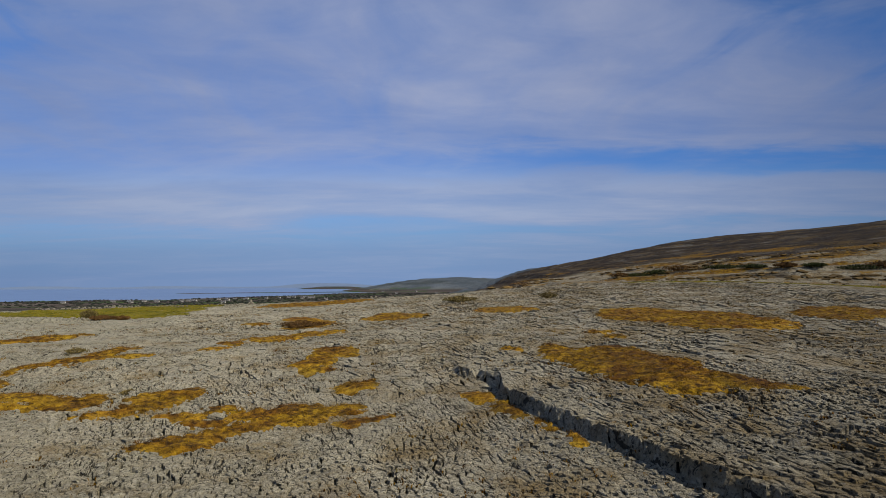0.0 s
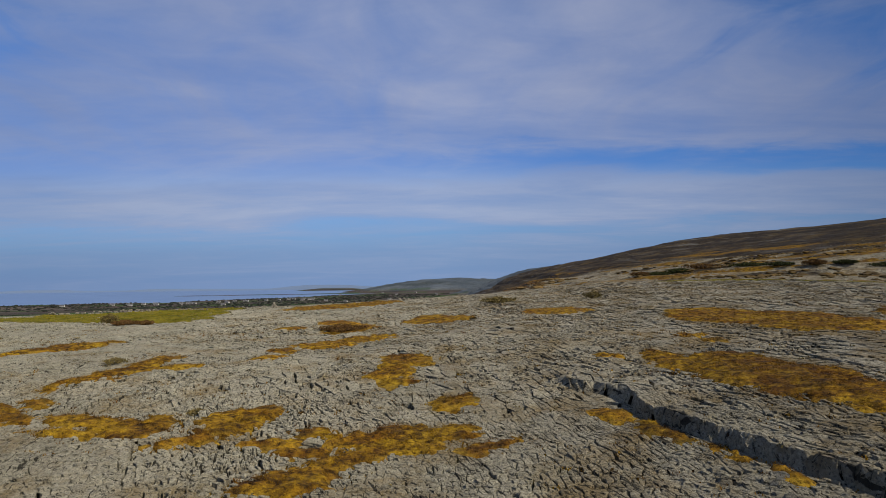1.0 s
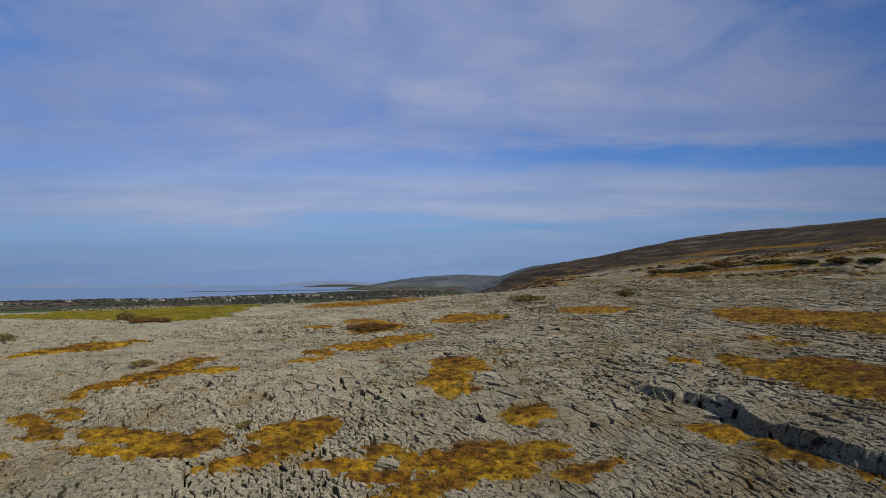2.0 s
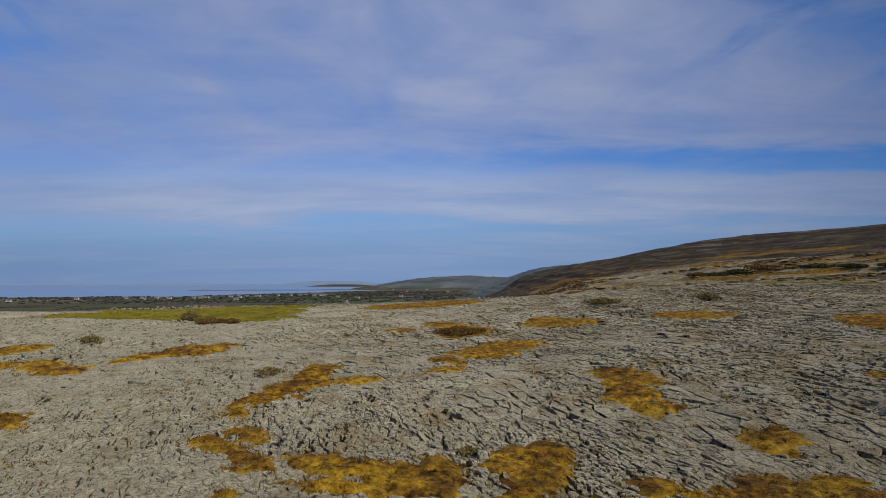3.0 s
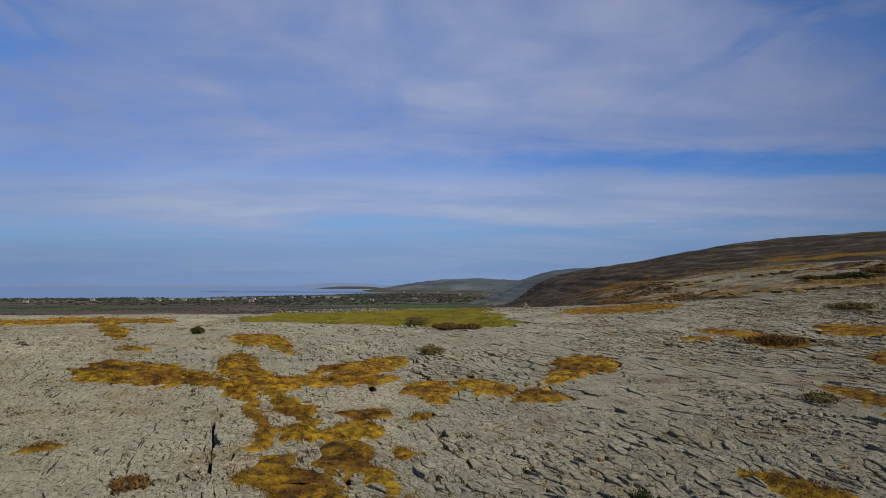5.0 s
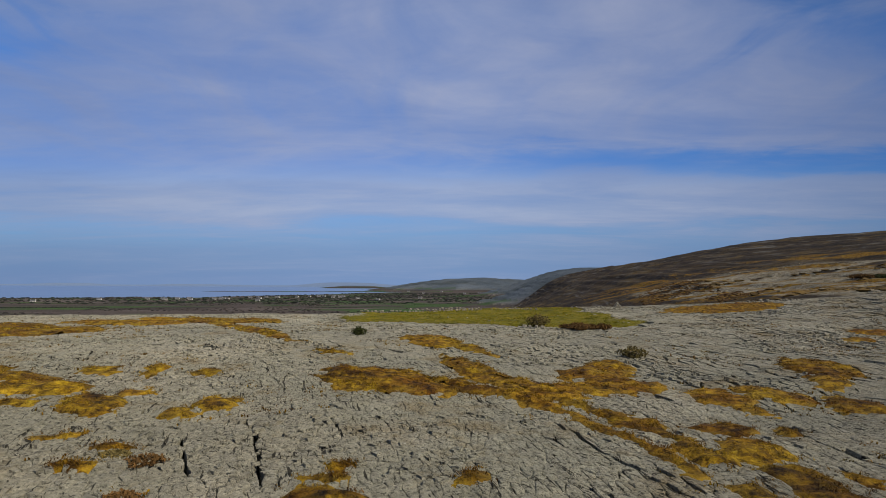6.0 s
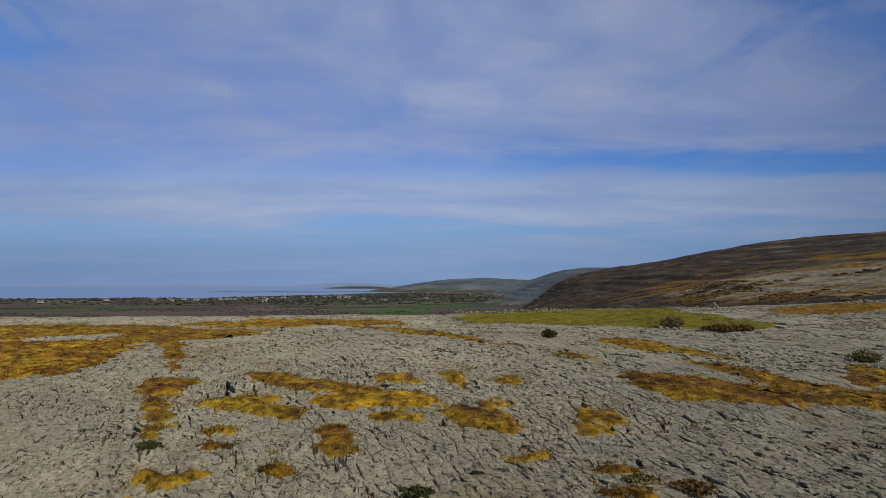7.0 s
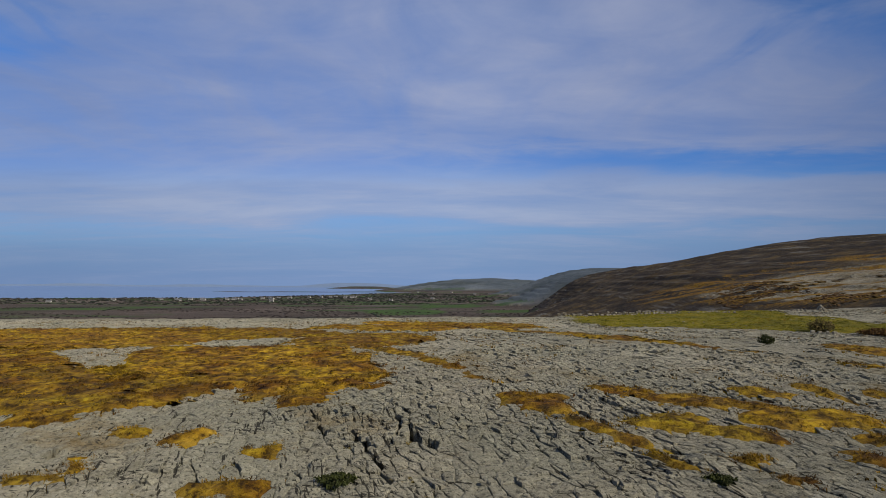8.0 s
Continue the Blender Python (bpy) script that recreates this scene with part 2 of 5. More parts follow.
    colour = mixed(add, add("ShaderNodeAttribute", attribute_name="hazed_rock").outputs["Fac"], colour, hazed_rock)
    mat.node_tree.links.new(colour, bsdf.inputs["Base Color"])
    bump = add("ShaderNodeBump", {"Height": noise_of(add, at, 2.2, 9.0, 0.75), "Strength": 1.0, "Distance": 0.25})
    bump = add("ShaderNodeBump", {"Height": noise_of(add, place_of(add, (0.5, 1, 1.6)), 0.16, 8.0, 0.7), "Strength": 0.9, "Distance": 3.0, "Normal": bump.outputs[0]})
    mat.node_tree.links.new(bump.outputs[0], bsdf.inputs["Normal"])
    return mat


def make_mottled(name, stops, scale, roughness=0.9, bump=0.05, per_island=True):
    """Plant or stone matter: a noise between colours, varied from piece to piece."""
    mat, add, bsdf = material(name, roughness)
    at = place_of(add)
    colour = ramp(add, noise_of(add, at, scale, 6.0, 0.7), stops)
    if per_island:
        island = add("ShaderNodeNewGeometry").outputs["Random Per Island"]
        colour = mixed(add, 1.0, colour, ramp(add, island, [(0.0, (0.55, 0.55, 0.55)), (0.5, (1, 1, 1)), (1.0, (1.4, 1.35, 1.25))]), "MULTIPLY")
    mat.node_tree.links.new(colour, bsdf.inputs["Base Color"])
    if bump:
        node = add("ShaderNodeBump", {"Height": noise_of(add, at, scale * 3, 6.0, 0.7), "Strength": 0.7, "Distance": bump})
        mat.node_tree.links.new(node.outputs[0], bsdf.inputs["Normal"])
    return mat


def make_dry_grass():
    """Bleached gold blades among dark brown ones, in drifts, with pockets darkened for tussock shade."""
    mat, add, bsdf = material("dry_grass", 0.9)
    at = place_of(add)
    gold = ramp(add, noise_of(add, at, 2.0, 9.0, 0.72), [(0.36, (0.020, 0.009, 0.001)), (0.45, (0.094, 0.048, 0.002)), (0.54, (0.215, 0.120, 0.004)), (0.67, (0.37, 0.235, 0.014))])
    drift = ramp(add, noise_of(add, at, 0.45, 5.0, 0.65), [(0.40, (1.18, 1.22, 1.1)), (0.50, (0.98, 0.92, 0.85)), (0.60, (0.58, 0.44, 0.40))])
    # dark pockets in the colour stand in for shade between tussocks
    clump = ramp(add, noise_of(add, at, 5.0, 7.0, 0.7), [(0.37, (0.24, 0.19, 0.15)), (0.47, (1.0, 1.0, 1.0)), (0.66, (1.35, 1.35, 1.4))])
    island = add("ShaderNodeNewGeometry").outputs["Random Per Island"]
    each = ramp(add, island, [(0.0, (0.75, 0.75, 0.75)), (0.5, (1, 1, 1)), (1.0, (1.2, 1.18, 1.1))])
    gold = mixed(add, 1.0, gold, drift, "MULTIPLY")
    # greener moor grass to the west
    west = add("ShaderNodeMapRange", {0: add("ShaderNodeSeparateXYZ", {0: at}).outputs[0], 1: -25.0, 2: -62.0}).outputs[0]
    olive = math_node(add, "MULTIPLY", west, ramp(add, noise_of(add, at, 0.6, 6.0, 0.7), [(0.42, 0.1), (0.60, 1.0)]))
    gold = mixed(add, olive, gold, mixed(add, 1.0, gold, (0.92, 1.07, 0.9, 1), "MULTIPLY"))
    # thin bleached straw along the rim of the turf, and in drifts
    rim = add("ShaderNodeAttribute", attribute_name="rim").outputs["Fac"]
    pale = math_node(add, "MULTIPLY", rim, ramp(add, noise_of(add, at, 0.8, 6.0, 0.7), [(0.42, 0.0), (0.60, 0.65)]))
    gold = mixed(add, pale, gold, (0.31, 0.215, 0.032, 1))
    colour = mixed(add, 1.0, mixed(add, 1.0, gold, clump, "MULTIPLY"), each, "MULTIPLY")
    mat.node_tree.links.new(colour, bsdf.inputs["Base Color"])
    bump = add("ShaderNodeBump", {"Height": noise_of(add, at, 5.0, 9.0, 0.75), "Strength": 1.0, "Distance": 0.16})
    mat.node_tree.links.new(bump.outputs[0], bsdf.inputs["Normal"])
    return mat


def make_water():
    mat, add, bsdf = material("sea_water", 0.4)
    at = place_of(add, (0.004, 0.02, 1))
    colour = ramp(add, noise_of(add, at, 1.0, 5.0), [(0.35, (0.10, 0.165, 0.32)), (0.65, (0.13, 0.205, 0.37))])
    mat.node_tree.links.new(colour, bsdf.inputs["Base Color"])
    bump = add("ShaderNodeBump", {"Height": noise_of(add, place_of(add, (0.05, 0.2, 1)), 1.0, 6.0), "Strength": 0.5, "Distance": 1.0})
    mat.node_tree.links.new(bump.outputs[0], bsdf.inputs["Normal"])
    return mat


LIMESTONE, GROUND, WATER = make_limestone(), make_ground(), make_water()
DRY_GRASS = make_dry_grass()
MEADOW_GRASS = make_mottled("meadow_grass", [(0.36, (0.080, 0.078, 0.005)), (0.5, (0.165, 0.148, 0.008)), (0.66, (0.27, 0.21, 0.02))], 0.25, 0.85, 0, False)
RUSSET = make_mottled("dead_bracken", [(0.3, (0.050, 0.028, 0.010)), (0.7, (0.150, 0.082, 0.026))], 1.2, 0.9, 0)
HAZEL = make_mottled("bare_hazel", [(0.3, (0.050, 0.028, 0.012)), (0.7, (0.120, 0.070, 0.026))], 0.08, 0.95, 0)
SCRUB = make_mottled("hill_scrub", [(0.3, (0.045, 0.032, 0.014)), (0.7, (0.16, 0.105, 0.035))], 0.05, 0.9, 0)
JUNIPER = make_mottled("juniper_needles", [(0.3, (0.012, 0.017, 0.004)), (0.7, (0.046, 0.055, 0.011))], 2.0, 0.8, 0)
GREY_SHRUB = make_mottled("grey_shrub_twigs", [(0.3, (0.075, 0.062, 0.022)), (0.7, (0.170, 0.130, 0.045))], 2.0, 0.9, 0)
BARK = make_mottled("bark", [(0.3, (0.05, 0.04, 0.03)), (0.7, (0.12, 0.10, 0.08))], 6.0, 0.9, 0.02)
WALL_STONE = make_mottled("field_stone", [(0.3, (0.11, 0.10, 0.078)), (0.7, (0.32, 0.295, 0.235))], 2.0, 0.9, 0.05)
WOODS = make_mottled("bare_woods", [(0.3, (0.018, 0.018, 0.018)), (0.7, (0.044, 0.036, 0.034))], 0.02, 0.95, 0)
HEDGE = make_mottled("hedge_leaves", [(0.3, (0.010, 0.014, 0.012)), (0.7, (0.026, 0.032, 0.022))], 0.06, 0.95, 0)
# haze is put into this base colour
HAZED_COAST = make_mottled("hazed_coast", [(0.3, (0.115, 0.165, 0.265)), (0.7, (0.13, 0.185, 0.29))], 0.01, 0.95, 0, False)
RENDERED = make_mottled("white_render", [(0.3, (0.34, 0.335, 0.32)), (0.7, (0.46, 0.45, 0.43))], 0.3, 0.8, 0, False)
SLATE = make_mottled("roof_slate", [(0.3, (0.07, 0.07, 0.075)), (0.7, (0.14, 0.14, 0.15))], 0.5, 0.6, 0, False)
DARK_GLASS = make_mottled("dark_window", [(0.3, (0.03, 0.035, 0.04)), (0.7, (0.05, 0.055, 0.06))], 0.5, 0.2, 0, False)


# ---- the lie of the land ----
def smooth(a, b, v):
    s = np.clip((v - a) / (b - a), 0, 1)
    return s * s * (3 - 2 * s)


def lattice(x, y, seed=0):
    """Smooth noise from 0 to 1, one cell a metre."""
    x, y = np.asarray(x, float), np.asarray(y, float)
    i, j = np.floor(x).astype(np.int64), np.floor(y).astype(np.int64)
    u, v = x - i, y - j
    u, v = u * u * (3 - 2 * u), v * v * (3 - 2 * v)

    def corner(a, b):
        n = (a * 374761393 + b * 668265263 + seed * 974634577) & 0xFFFFFFFF
        n = ((n ^ (n >> 13)) * 1274126177) & 0xFFFFFFFF
        return ((n ^ (n >> 16)) & 0xFFFF) / 65535.0

    low = corner(i, j) * (1 - u) + corner(i + 1, j) * u
    high = corner(i, j + 1) * (1 - u) + corner(i + 1, j + 1) * u
    return low * (1 - v) + high * v


def fbm(x, y, seed=0, octaves=3):
    total, amp, norm = 0, 1.0, 0.0
    for o in range(octaves):
        total = total + amp * lattice(x * 2**o + 17.3 * o, y * 2**o - 9.1 * o, seed + o)
        norm += amp
        amp *= 0.5
    return total / norm


def scarp_side(x, y):
    """Metres to the east of the low rock step, and how strongly it shows there."""
    bend = 1.0 * (lattice(x / 2.6, y / 2.6, 71) - 0.5) + 0.22 * (lattice(x / 0.45, y / 0.45, 72) - 0.5)
    east = (x - 7.5) * 0.936 + (y - 17.5) * 0.352 + bend
    along = -(x - 8.2) * 0.352 + (y - 17.5) * 0.936
    return east, smooth(24, 14, along) * smooth(-22, -8, along)


SWELLS = [  # gentle rises and hollows of the pavement: middle, reach, height
    (-7, 28, 9, -0.73),
    (3, 22, 9, -1.00),
    (-22, 40, 16, 0.04),
    (-14, 64, 9, -0.89),
    (-45, 45, 18, -0.10),
    (-66, 38, 16, 0.79),
    (-84, 50, 18, 1.08),
    (-48, 70, 18, 0.16),
    (14, 45, 18, 0.56),
    (8, 82, 12, -0.18),
    (40, 110, 35, 3.33),
    (-58, 60, 10, 0.46),
    (9, 26, 7, 0.58),
    (-2, 18, 8, -0.10),
    (-85, 84, 18, 0.08),
    (-44, 74, 8, -0.26),
]
BRINK_X = [-3000, -300, -100, -62, -50, 5, 14, 32, 55, 78, 88, 96, 120, 150, 240, 280, 370, 500, 900, 3000]
BRINK_Y = [40, 80, 90, 92, 101, 104, 130, 215, 300, 450, 700, 940, 975, 900, 800, 735, 660, 580, 480, 300]
SEA = -57.0


def plateau(x, y):
    px, py = np.clip(x, -130, 70), np.clip(y, -10, 118)
    east, strength = scarp_side(x, y)
    z = -0.37 + 0.26 * px / 50 + 0.8 * py / 50 + 0.60 * strength * smooth(-0.08, 0.08, east) * np.exp(-np.maximum(east, 0) / 5)
    for cx, cy, reach, high in SWELLS:
        z = z + high * np.exp(-((x - cx) ** 2 + (y - cy) ** 2) / (2 * reach**2))
    near = (y > -30) & (y < 125) & (np.abs(x + 40) < 130)
    worn = np.where(near, 0.26 * (fbm(x / 2.4, y / 2.4, 5) - 0.5) + 0.07 * (lattice(x / 0.55, y / 0.55, 7) - 0.5), 0)
    return z + worn + 0.20 * (fbm(x / 6, y / 6, 3) - 0.5)


def rise(x, y, cx, cy, rx, ry, high, turn=0.0, power=1.4):
    c, s = math.cos(radians(turn)), math.sin(radians(turn))
    u, v = ((x - cx) * c + (y - cy) * s) / rx, (-(x - cx) * s + (y - cy) * c) / ry
    return high * np.exp(-((u * u + v * v) ** power))


def terraced(z, x, y, step=5.5, much=0.8):
    """Limestone beds: flat treads and steep risers, wandering a little along the hill."""
    wander = z + 2.5 * (fbm(x / 90, y / 90, 11) - 0.5)
    part = wander / step - np.floor(wander / step)
    return z + much * step * (smooth(0.55, 1.0, part) - part)


def lowland(x, y):
    z = -50 - 4 * smooth(900, 2000, y) + 5 * (fbm(x / 260, y / 260, 21) - 0.5)
    coast = np.maximum(1690, 1700 + 1.35 * (x + 1150)) + 420 * (fbm(x / 420, y / 900, 23) - 0.5) + 40 * (fbm(x / 60, y / 90, 24) - 0.5)
    z = z - 14 * smooth(-40, 60, y - coast)
    spit = np.abs(y - 2950 - 0.16 * (x + 900)) - 22
    z = np.maximum(z, SEA + 2.5 - 6 * smooth(-10, 40, spit) - 6 * smooth(-1250, -1400, x))
    far = rise(x, y, -60, 3640, 400, 520, 60) + rise(x, y, 620, 3600, 700, 520, 36) + rise(x, y, -800, 4330, 240, 200, 21)
    far = far + rise(x, y, 1900, 3400, 1100, 700, 150) + rise(x, y, 480, 2300, 330, 340, 109, 0, 1.5) + rise(x, y, 300, 1390, 230, 230, 80, -20, 1.5) + rise(x, y, 1000, 1500, 500, 400, 75)
    land = far + 6 * (fbm(x / 130, y / 130, 27) - 0.5) * smooth(4, 20, far)
    return np.where(far > 4, np.maximum(z + terraced(land, x, y, 9, 0.55), z), z + far)


def past_brink(x, y):
    """Metres beyond the brink where the upland ends, 0 on the upland itself."""
    best = np.full(x.shape, 1e9)
    for ax, ay, bx, by in zip(BRINK_X, BRINK_Y, BRINK_X[1:], BRINK_Y[1:]):
        dx, dy = bx - ax, by - ay
        s = np.clip(((x - ax) * dx + (y - ay) * dy) / (dx * dx + dy * dy), 0, 1)
        best = np.minimum(best, np.hypot(x - ax - s * dx, y - ay - s * dy))
    return np.where(y > np.interp(x, BRINK_X, BRINK_Y), best, 0.0)


def height(x, y):
    x, y = np.asarray(x, float), np.asarray(y, float)
    hill = 5 + 0.10 * (x - 40) + 0.012 * (y - 200) + rise(x, y, 430, 640, 220, 260, 13) + rise(x, y, 275, 720, 85, 110, 5) + 3 * (fbm(x / 70, y / 70, 31) - 0.5) + 1.6 * (fbm(x / 16, y / 22, 35) - 0.5)
    top = plateau(x, y) * (1 - smooth(100, 175, y)) + hill * smooth(100, 175, y)
    top = top - 14 * smooth(172, 76, x) * smooth(480, 760, y)
    past = past_brink(x, y)
    steep = 0.25 + 0.4 * smooth(500, 900, y)
    z = top - steep * past**2 / (past + 8)
    layered = terraced(z, x, y, 4.6, 0.5)
    z = z + (layered - z) * smooth(125, 260, y) * smooth(0, 60, x) * (0.35 + 0.65 * smooth(760, 620, y))
    z = z + (terraced(z, x + 40, y, 1.6, 0.7) - z) * smooth(112, 135, y) * smooth(8, 30, x) * smooth(300, 210, y)
    return np.maximum(z, lowland(x, y))


# ---- cover: dry grass, meadow, heath ----
PATCHES, BARE_SPOTS = [], []


def patch(x, y, rx, ry, turn=0):
    """A patch of dry grass: middle, half widths across and along, turned."""
    PATCHES.append((x, y, max(rx, 0.3), max(ry, 0.4), radians(turn)))


def bare(x, y, rx, ry, turn=0):
    """Open rock inside a patch."""
    BARE_SPOTS.append((x, y, rx, ry, radians(turn)))


patch(14.1, 27.2, 0.97, 2.28, 57)
patch(39.3, 58.2, 3.97, 6.67, -47)
patch(7.5, 36.9, 1.62, 3.33, 7)
patch(9.7, 33.5, 2.93, 5.30, 3)
patch(11.4, 30.1, 2.23, 3.76, -6)
patch(19.8, 58.2, 4.02, 6.97, -13)
patch(23.7, 53.5, 4.56, 7.08, -13)
patch(27.1, 49.7, 2.05, 4.83, -43)
patch(12.5, 43.5, 0.91, 1.36, -74)
patch(4.6, 39.5, 0.59, 0.90, 37)
patch(1.8, 29.5, 0.52, 1.07, 36)
patch(3.1, 27.0, 0.61, 1.61, 21)
patch(4.3, 24.6, 0.39, 1.64, 21)
patch(5.0, 22.3, 0.35, 1.22, 8)
patch(-4.0, 26.8, 0.56, 1.12, -55)
patch(-7.8, 42.0, 1.68, 2.24, -9)
patch(-8.2, 38.5, 1.13, 1.78, -20)
patch(-7.8, 36.6, 0.52, 1.13, 81)
patch(-5.2, 32.6, 0.85, 1.04, -8)
patch(-8.3, 26.2, 0.99, 2.60, -47)
patch(-9.8, 23.7, 1.14, 2.09, -30)
patch(-10.9, 22.5, 0.55, 1.09, -41)
patch(-14.6, 29.8, 1.15, 1.54, -16)
patch(-15.0, 27.3, 0.63, 1.26, -38)
patch(-18.1, 27.8, 0.79, 1.58, 67)
patch(-19.9, 27.2, 0.59, 1.47, 83)
patch(-6.6, 27.8, 0.81, 1.29, -45)
patch(-24.3, 31.8, 0.66, 1.22, 39)
patch(-23.6, 29.6, 0.59, 2.18, 48)
patch(-23.0, 28.1, 0.37, 0.56, 65)
patch(-22.9, 26.5, 0.43, 0.56, 71)
patch(-21.4, 27.4, 0.33, 0.71, 86)
patch(-20.3, 28.7, 0.86, 1.83, 68)
patch(-18.5, 28.5, 0.90, 1.24, -81)
patch(-17.2, 28.9, 0.65, 1.50, 9)
patch(-13.7, 30.6, 0.85, 1.59, -29)
patch(-14.1, 28.8, 0.92, 1.78, -39)
patch(-14.9, 27.3, 0.40, 1.02, -64)
patch(-15.6, 26.4, 0.47, 0.58, -44)
patch(-10.7, 28.6, 0.62, 0.79, 74)
patch(-11.8, 27.1, 0.63, 1.39, -83)
patch(-6.2, 28.8, 1.19, 1.85, -77)
patch(-8.1, 27.8, 0.91, 1.84, -64)
patch(-6.5, 27.2, 0.83, 1.44, -77)
patch(-10.5, 26.3, 0.51, 1.01, -78)
patch(-3.2, 27.2, 0.42, 1.31, -57)
patch(-4.4, 33.1, 0.82, 1.19, -28)
patch(-34.5, 52.6, 1.44, 3.16, -16)
patch(-17.0, 47.5, 1.11, 1.59, 8)
patch(-17.2, 71.8, 1.34, 2.66, 66)
patch(7.3, 69.3, 3.07, 4.21, 37)
patch(-5.2, 71.5, 1.79, 4.09, 51)
patch(12.0, 45.5, 0.63, 1.14, -72)
patch(-24.7, 36.8, 0.68, 1.59, -18)
patch(-25.6, 34.8, 0.36, 0.98, 38)
patch(-33.2, 32.5, 0.75, 1.39, 39)
patch(-56.0, 44.1, 1.55, 2.97, 50)
patch(-52.7, 43.2, 0.95, 1.60, 70)
patch(-52.5, 45.8, 0.77, 3.81, 25)
patch(-50.5, 41.4, 0.55, 2.37, 32)
patch(-51.3, 44.4, 1.07, 1.90, 36)
patch(-47.0, 36.8, 0.94, 1.35, 14)
patch(-47.9, 35.9, 0.53, 1.44, 9)
patch(-46.9, 33.4, 0.80, 1.59, 12)
patch(-45.5, 31.3, 0.84, 1.48, 52)
patch(-45.3, 30.2, 0.37, 0.61, 73)
patch(-49.0, 44.6, 0.96, 1.81, -37)
patch(-47.1, 46.2, 1.16, 1.92, -29)
patch(-46.1, 49.9, 0.94, 2.43, -14)
patch(-55.2, 56.9, 1.80, 2.47, 27)
patch(-52.8, 54.2, 0.47, 2.40, 25)
patch(-44.9, 34.8, 0.43, 0.66, 17)
patch(-43.9, 32.9, 0.38, 1.20, 27)
patch(-43.3, 31.3, 0.49, 1.05, 33)
patch(-42.1, 30.9, 0.41, 0.73, 65)
patch(-45.1, 39.2, 0.66, 0.99, 84)
patch(-43.3, 44.2, 0.96, 1.59, 5)
patch(-42.9, 42.1, 0.66, 0.84, -20)
patch(-40.7, 45.1, 1.08, 1.52, 19)
patch(-38.3, 43.4, 0.83, 1.52, -8)
patch(-34.4, 52.6, 1.63, 3.06, -24)
patch(-36.4, 48.6, 0.80, 2.38, -33)
patch(-33.4, 32.8, 0.83, 1.04, 23)
patch(-24.4, 43.6, 1.14, 2.57, -1)
patch(-24.4, 40.3, 0.92, 2.96, -13)
patch(-22.2, 41.0, 0.66, 1.62, -66)
patch(-25.4, 37.1, 0.54, 2.02, -22)
patch(-25.5, 34.9, 0.48, 0.76, 25)
patch(-13.3, 54.6, 2.24, 6.02, -24)
patch(-13.2, 50.3, 1.01, 1.69, -47)
patch(-15.3, 68.0, 2.47, 3.50, -17)
patch(-6.3, 70.1, 2.22, 3.59, 73)
patch(-21.7, 68.4, 0.82, 1.72, -66)
patch(-73.6, 70.5, 0.72, 20.01, 33)
patch(-83.1, 81.4, 1.78, 5.21, 67)
patch(-60.1, 50.7, 0.63, 0.67, -74)
patch(-20.5, 94.9, 4.48, 9.72, -62)
patch(-16.8, 43.8, 0.57, 1.12, -52)
patch(-45.9, 32.1, 1.04, 2.25, 33)
patch(-49.0, 38.4, 0.52, 1.84, 31)
patch(-57.0, 44.0, 2.17, 2.49, -75)
patch(-54.7, 44.0, 1.36, 2.18, 73)
patch(-51.8, 45.1, 0.67, 3.59, 14)
patch(-50.6, 43.2, 1.24, 1.78, 80)
patch(-47.2, 45.0, 1.05, 2.45, -65)
patch(-53.3, 48.2, 0.39, 3.44, 19)
patch(-47.0, 49.3, 0.83, 3.40, -32)
patch(-49.6, 41.9, 0.53, 1.76, 35)
patch(-48.4, 40.0, 0.69, 1.95, 27)
patch(-47.2, 38.3, 0.39, 1.28, 21)
patch(-45.8, 36.8, 1.12, 1.39, -58)
patch(-45.3, 35.2, 0.80, 1.07, 32)
patch(-45.2, 34.1, 0.72, 1.04, 79)
patch(-43.6, 35.5, 0.47, 0.63, 49)
patch(-43.3, 39.5, 0.31, 0.81, -23)
patch(-45.0, 39.7, 0.35, 0.81, -24)
patch(-59.6, 50.3, 0.56, 0.87, 6)
patch(-66.2, 59.5, 0.65, 3.13, 21)
patch(-56.4, 34.2, 0.29, 0.43, 44)
patch(-56.5, 32.6, 0.51, 0.85, 63)
patch(-55.1, 56.7, 1.19, 1.59, 88)
patch(-72.6, 43.5, 1.07, 1.27, 49)
patch(-70.3, 42.0, 0.89, 1.98, 64)
patch(-67.8, 43.6, 0.85, 0.94, 73)
patch(-67.8, 40.2, 1.00, 1.98, -89)
patch(-65.1, 39.0, 0.75, 1.22, 59)
patch(-64.7, 37.8, 0.58, 0.88, 89)
patch(-64.3, 40.0, 0.62, 0.71, -31)
patch(-67.3, 38.3, 0.53, 1.03, 80)
patch(-72.2, 39.5, 0.77, 1.39, -77)
patch(-75.1, 42.2, 0.39, 0.91, 77)
patch(-70.9, 38.6, 0.52, 1.03, 60)
patch(-68.7, 36.6, 0.44, 0.80, 22)
patch(-68.3, 35.6, 0.16, 0.56, 37)
patch(-65.6, 43.7, 0.38, 1.43, 17)
patch(-62.0, 37.9, 0.44, 0.63, 11)
patch(-61.3, 39.4, 0.72, 0.85, -42)
patch(-63.9, 35.5, 0.48, 0.74, -31)
patch(-62.2, 34.9, 0.33, 0.75, -81)
patch(-62.7, 33.6, 0.24, 0.37, 72)
patch(-61.9, 33.5, 0.18, 0.21, 18)
patch(-66.8, 32.5, 0.41, 0.71, 76)
patch(-69.3, 34.2, 0.20, 0.35, 70)
patch(-56.6, 33.4, 0.34, 0.51, -85)
patch(-56.1, 34.4, 0.25, 0.34, -49)
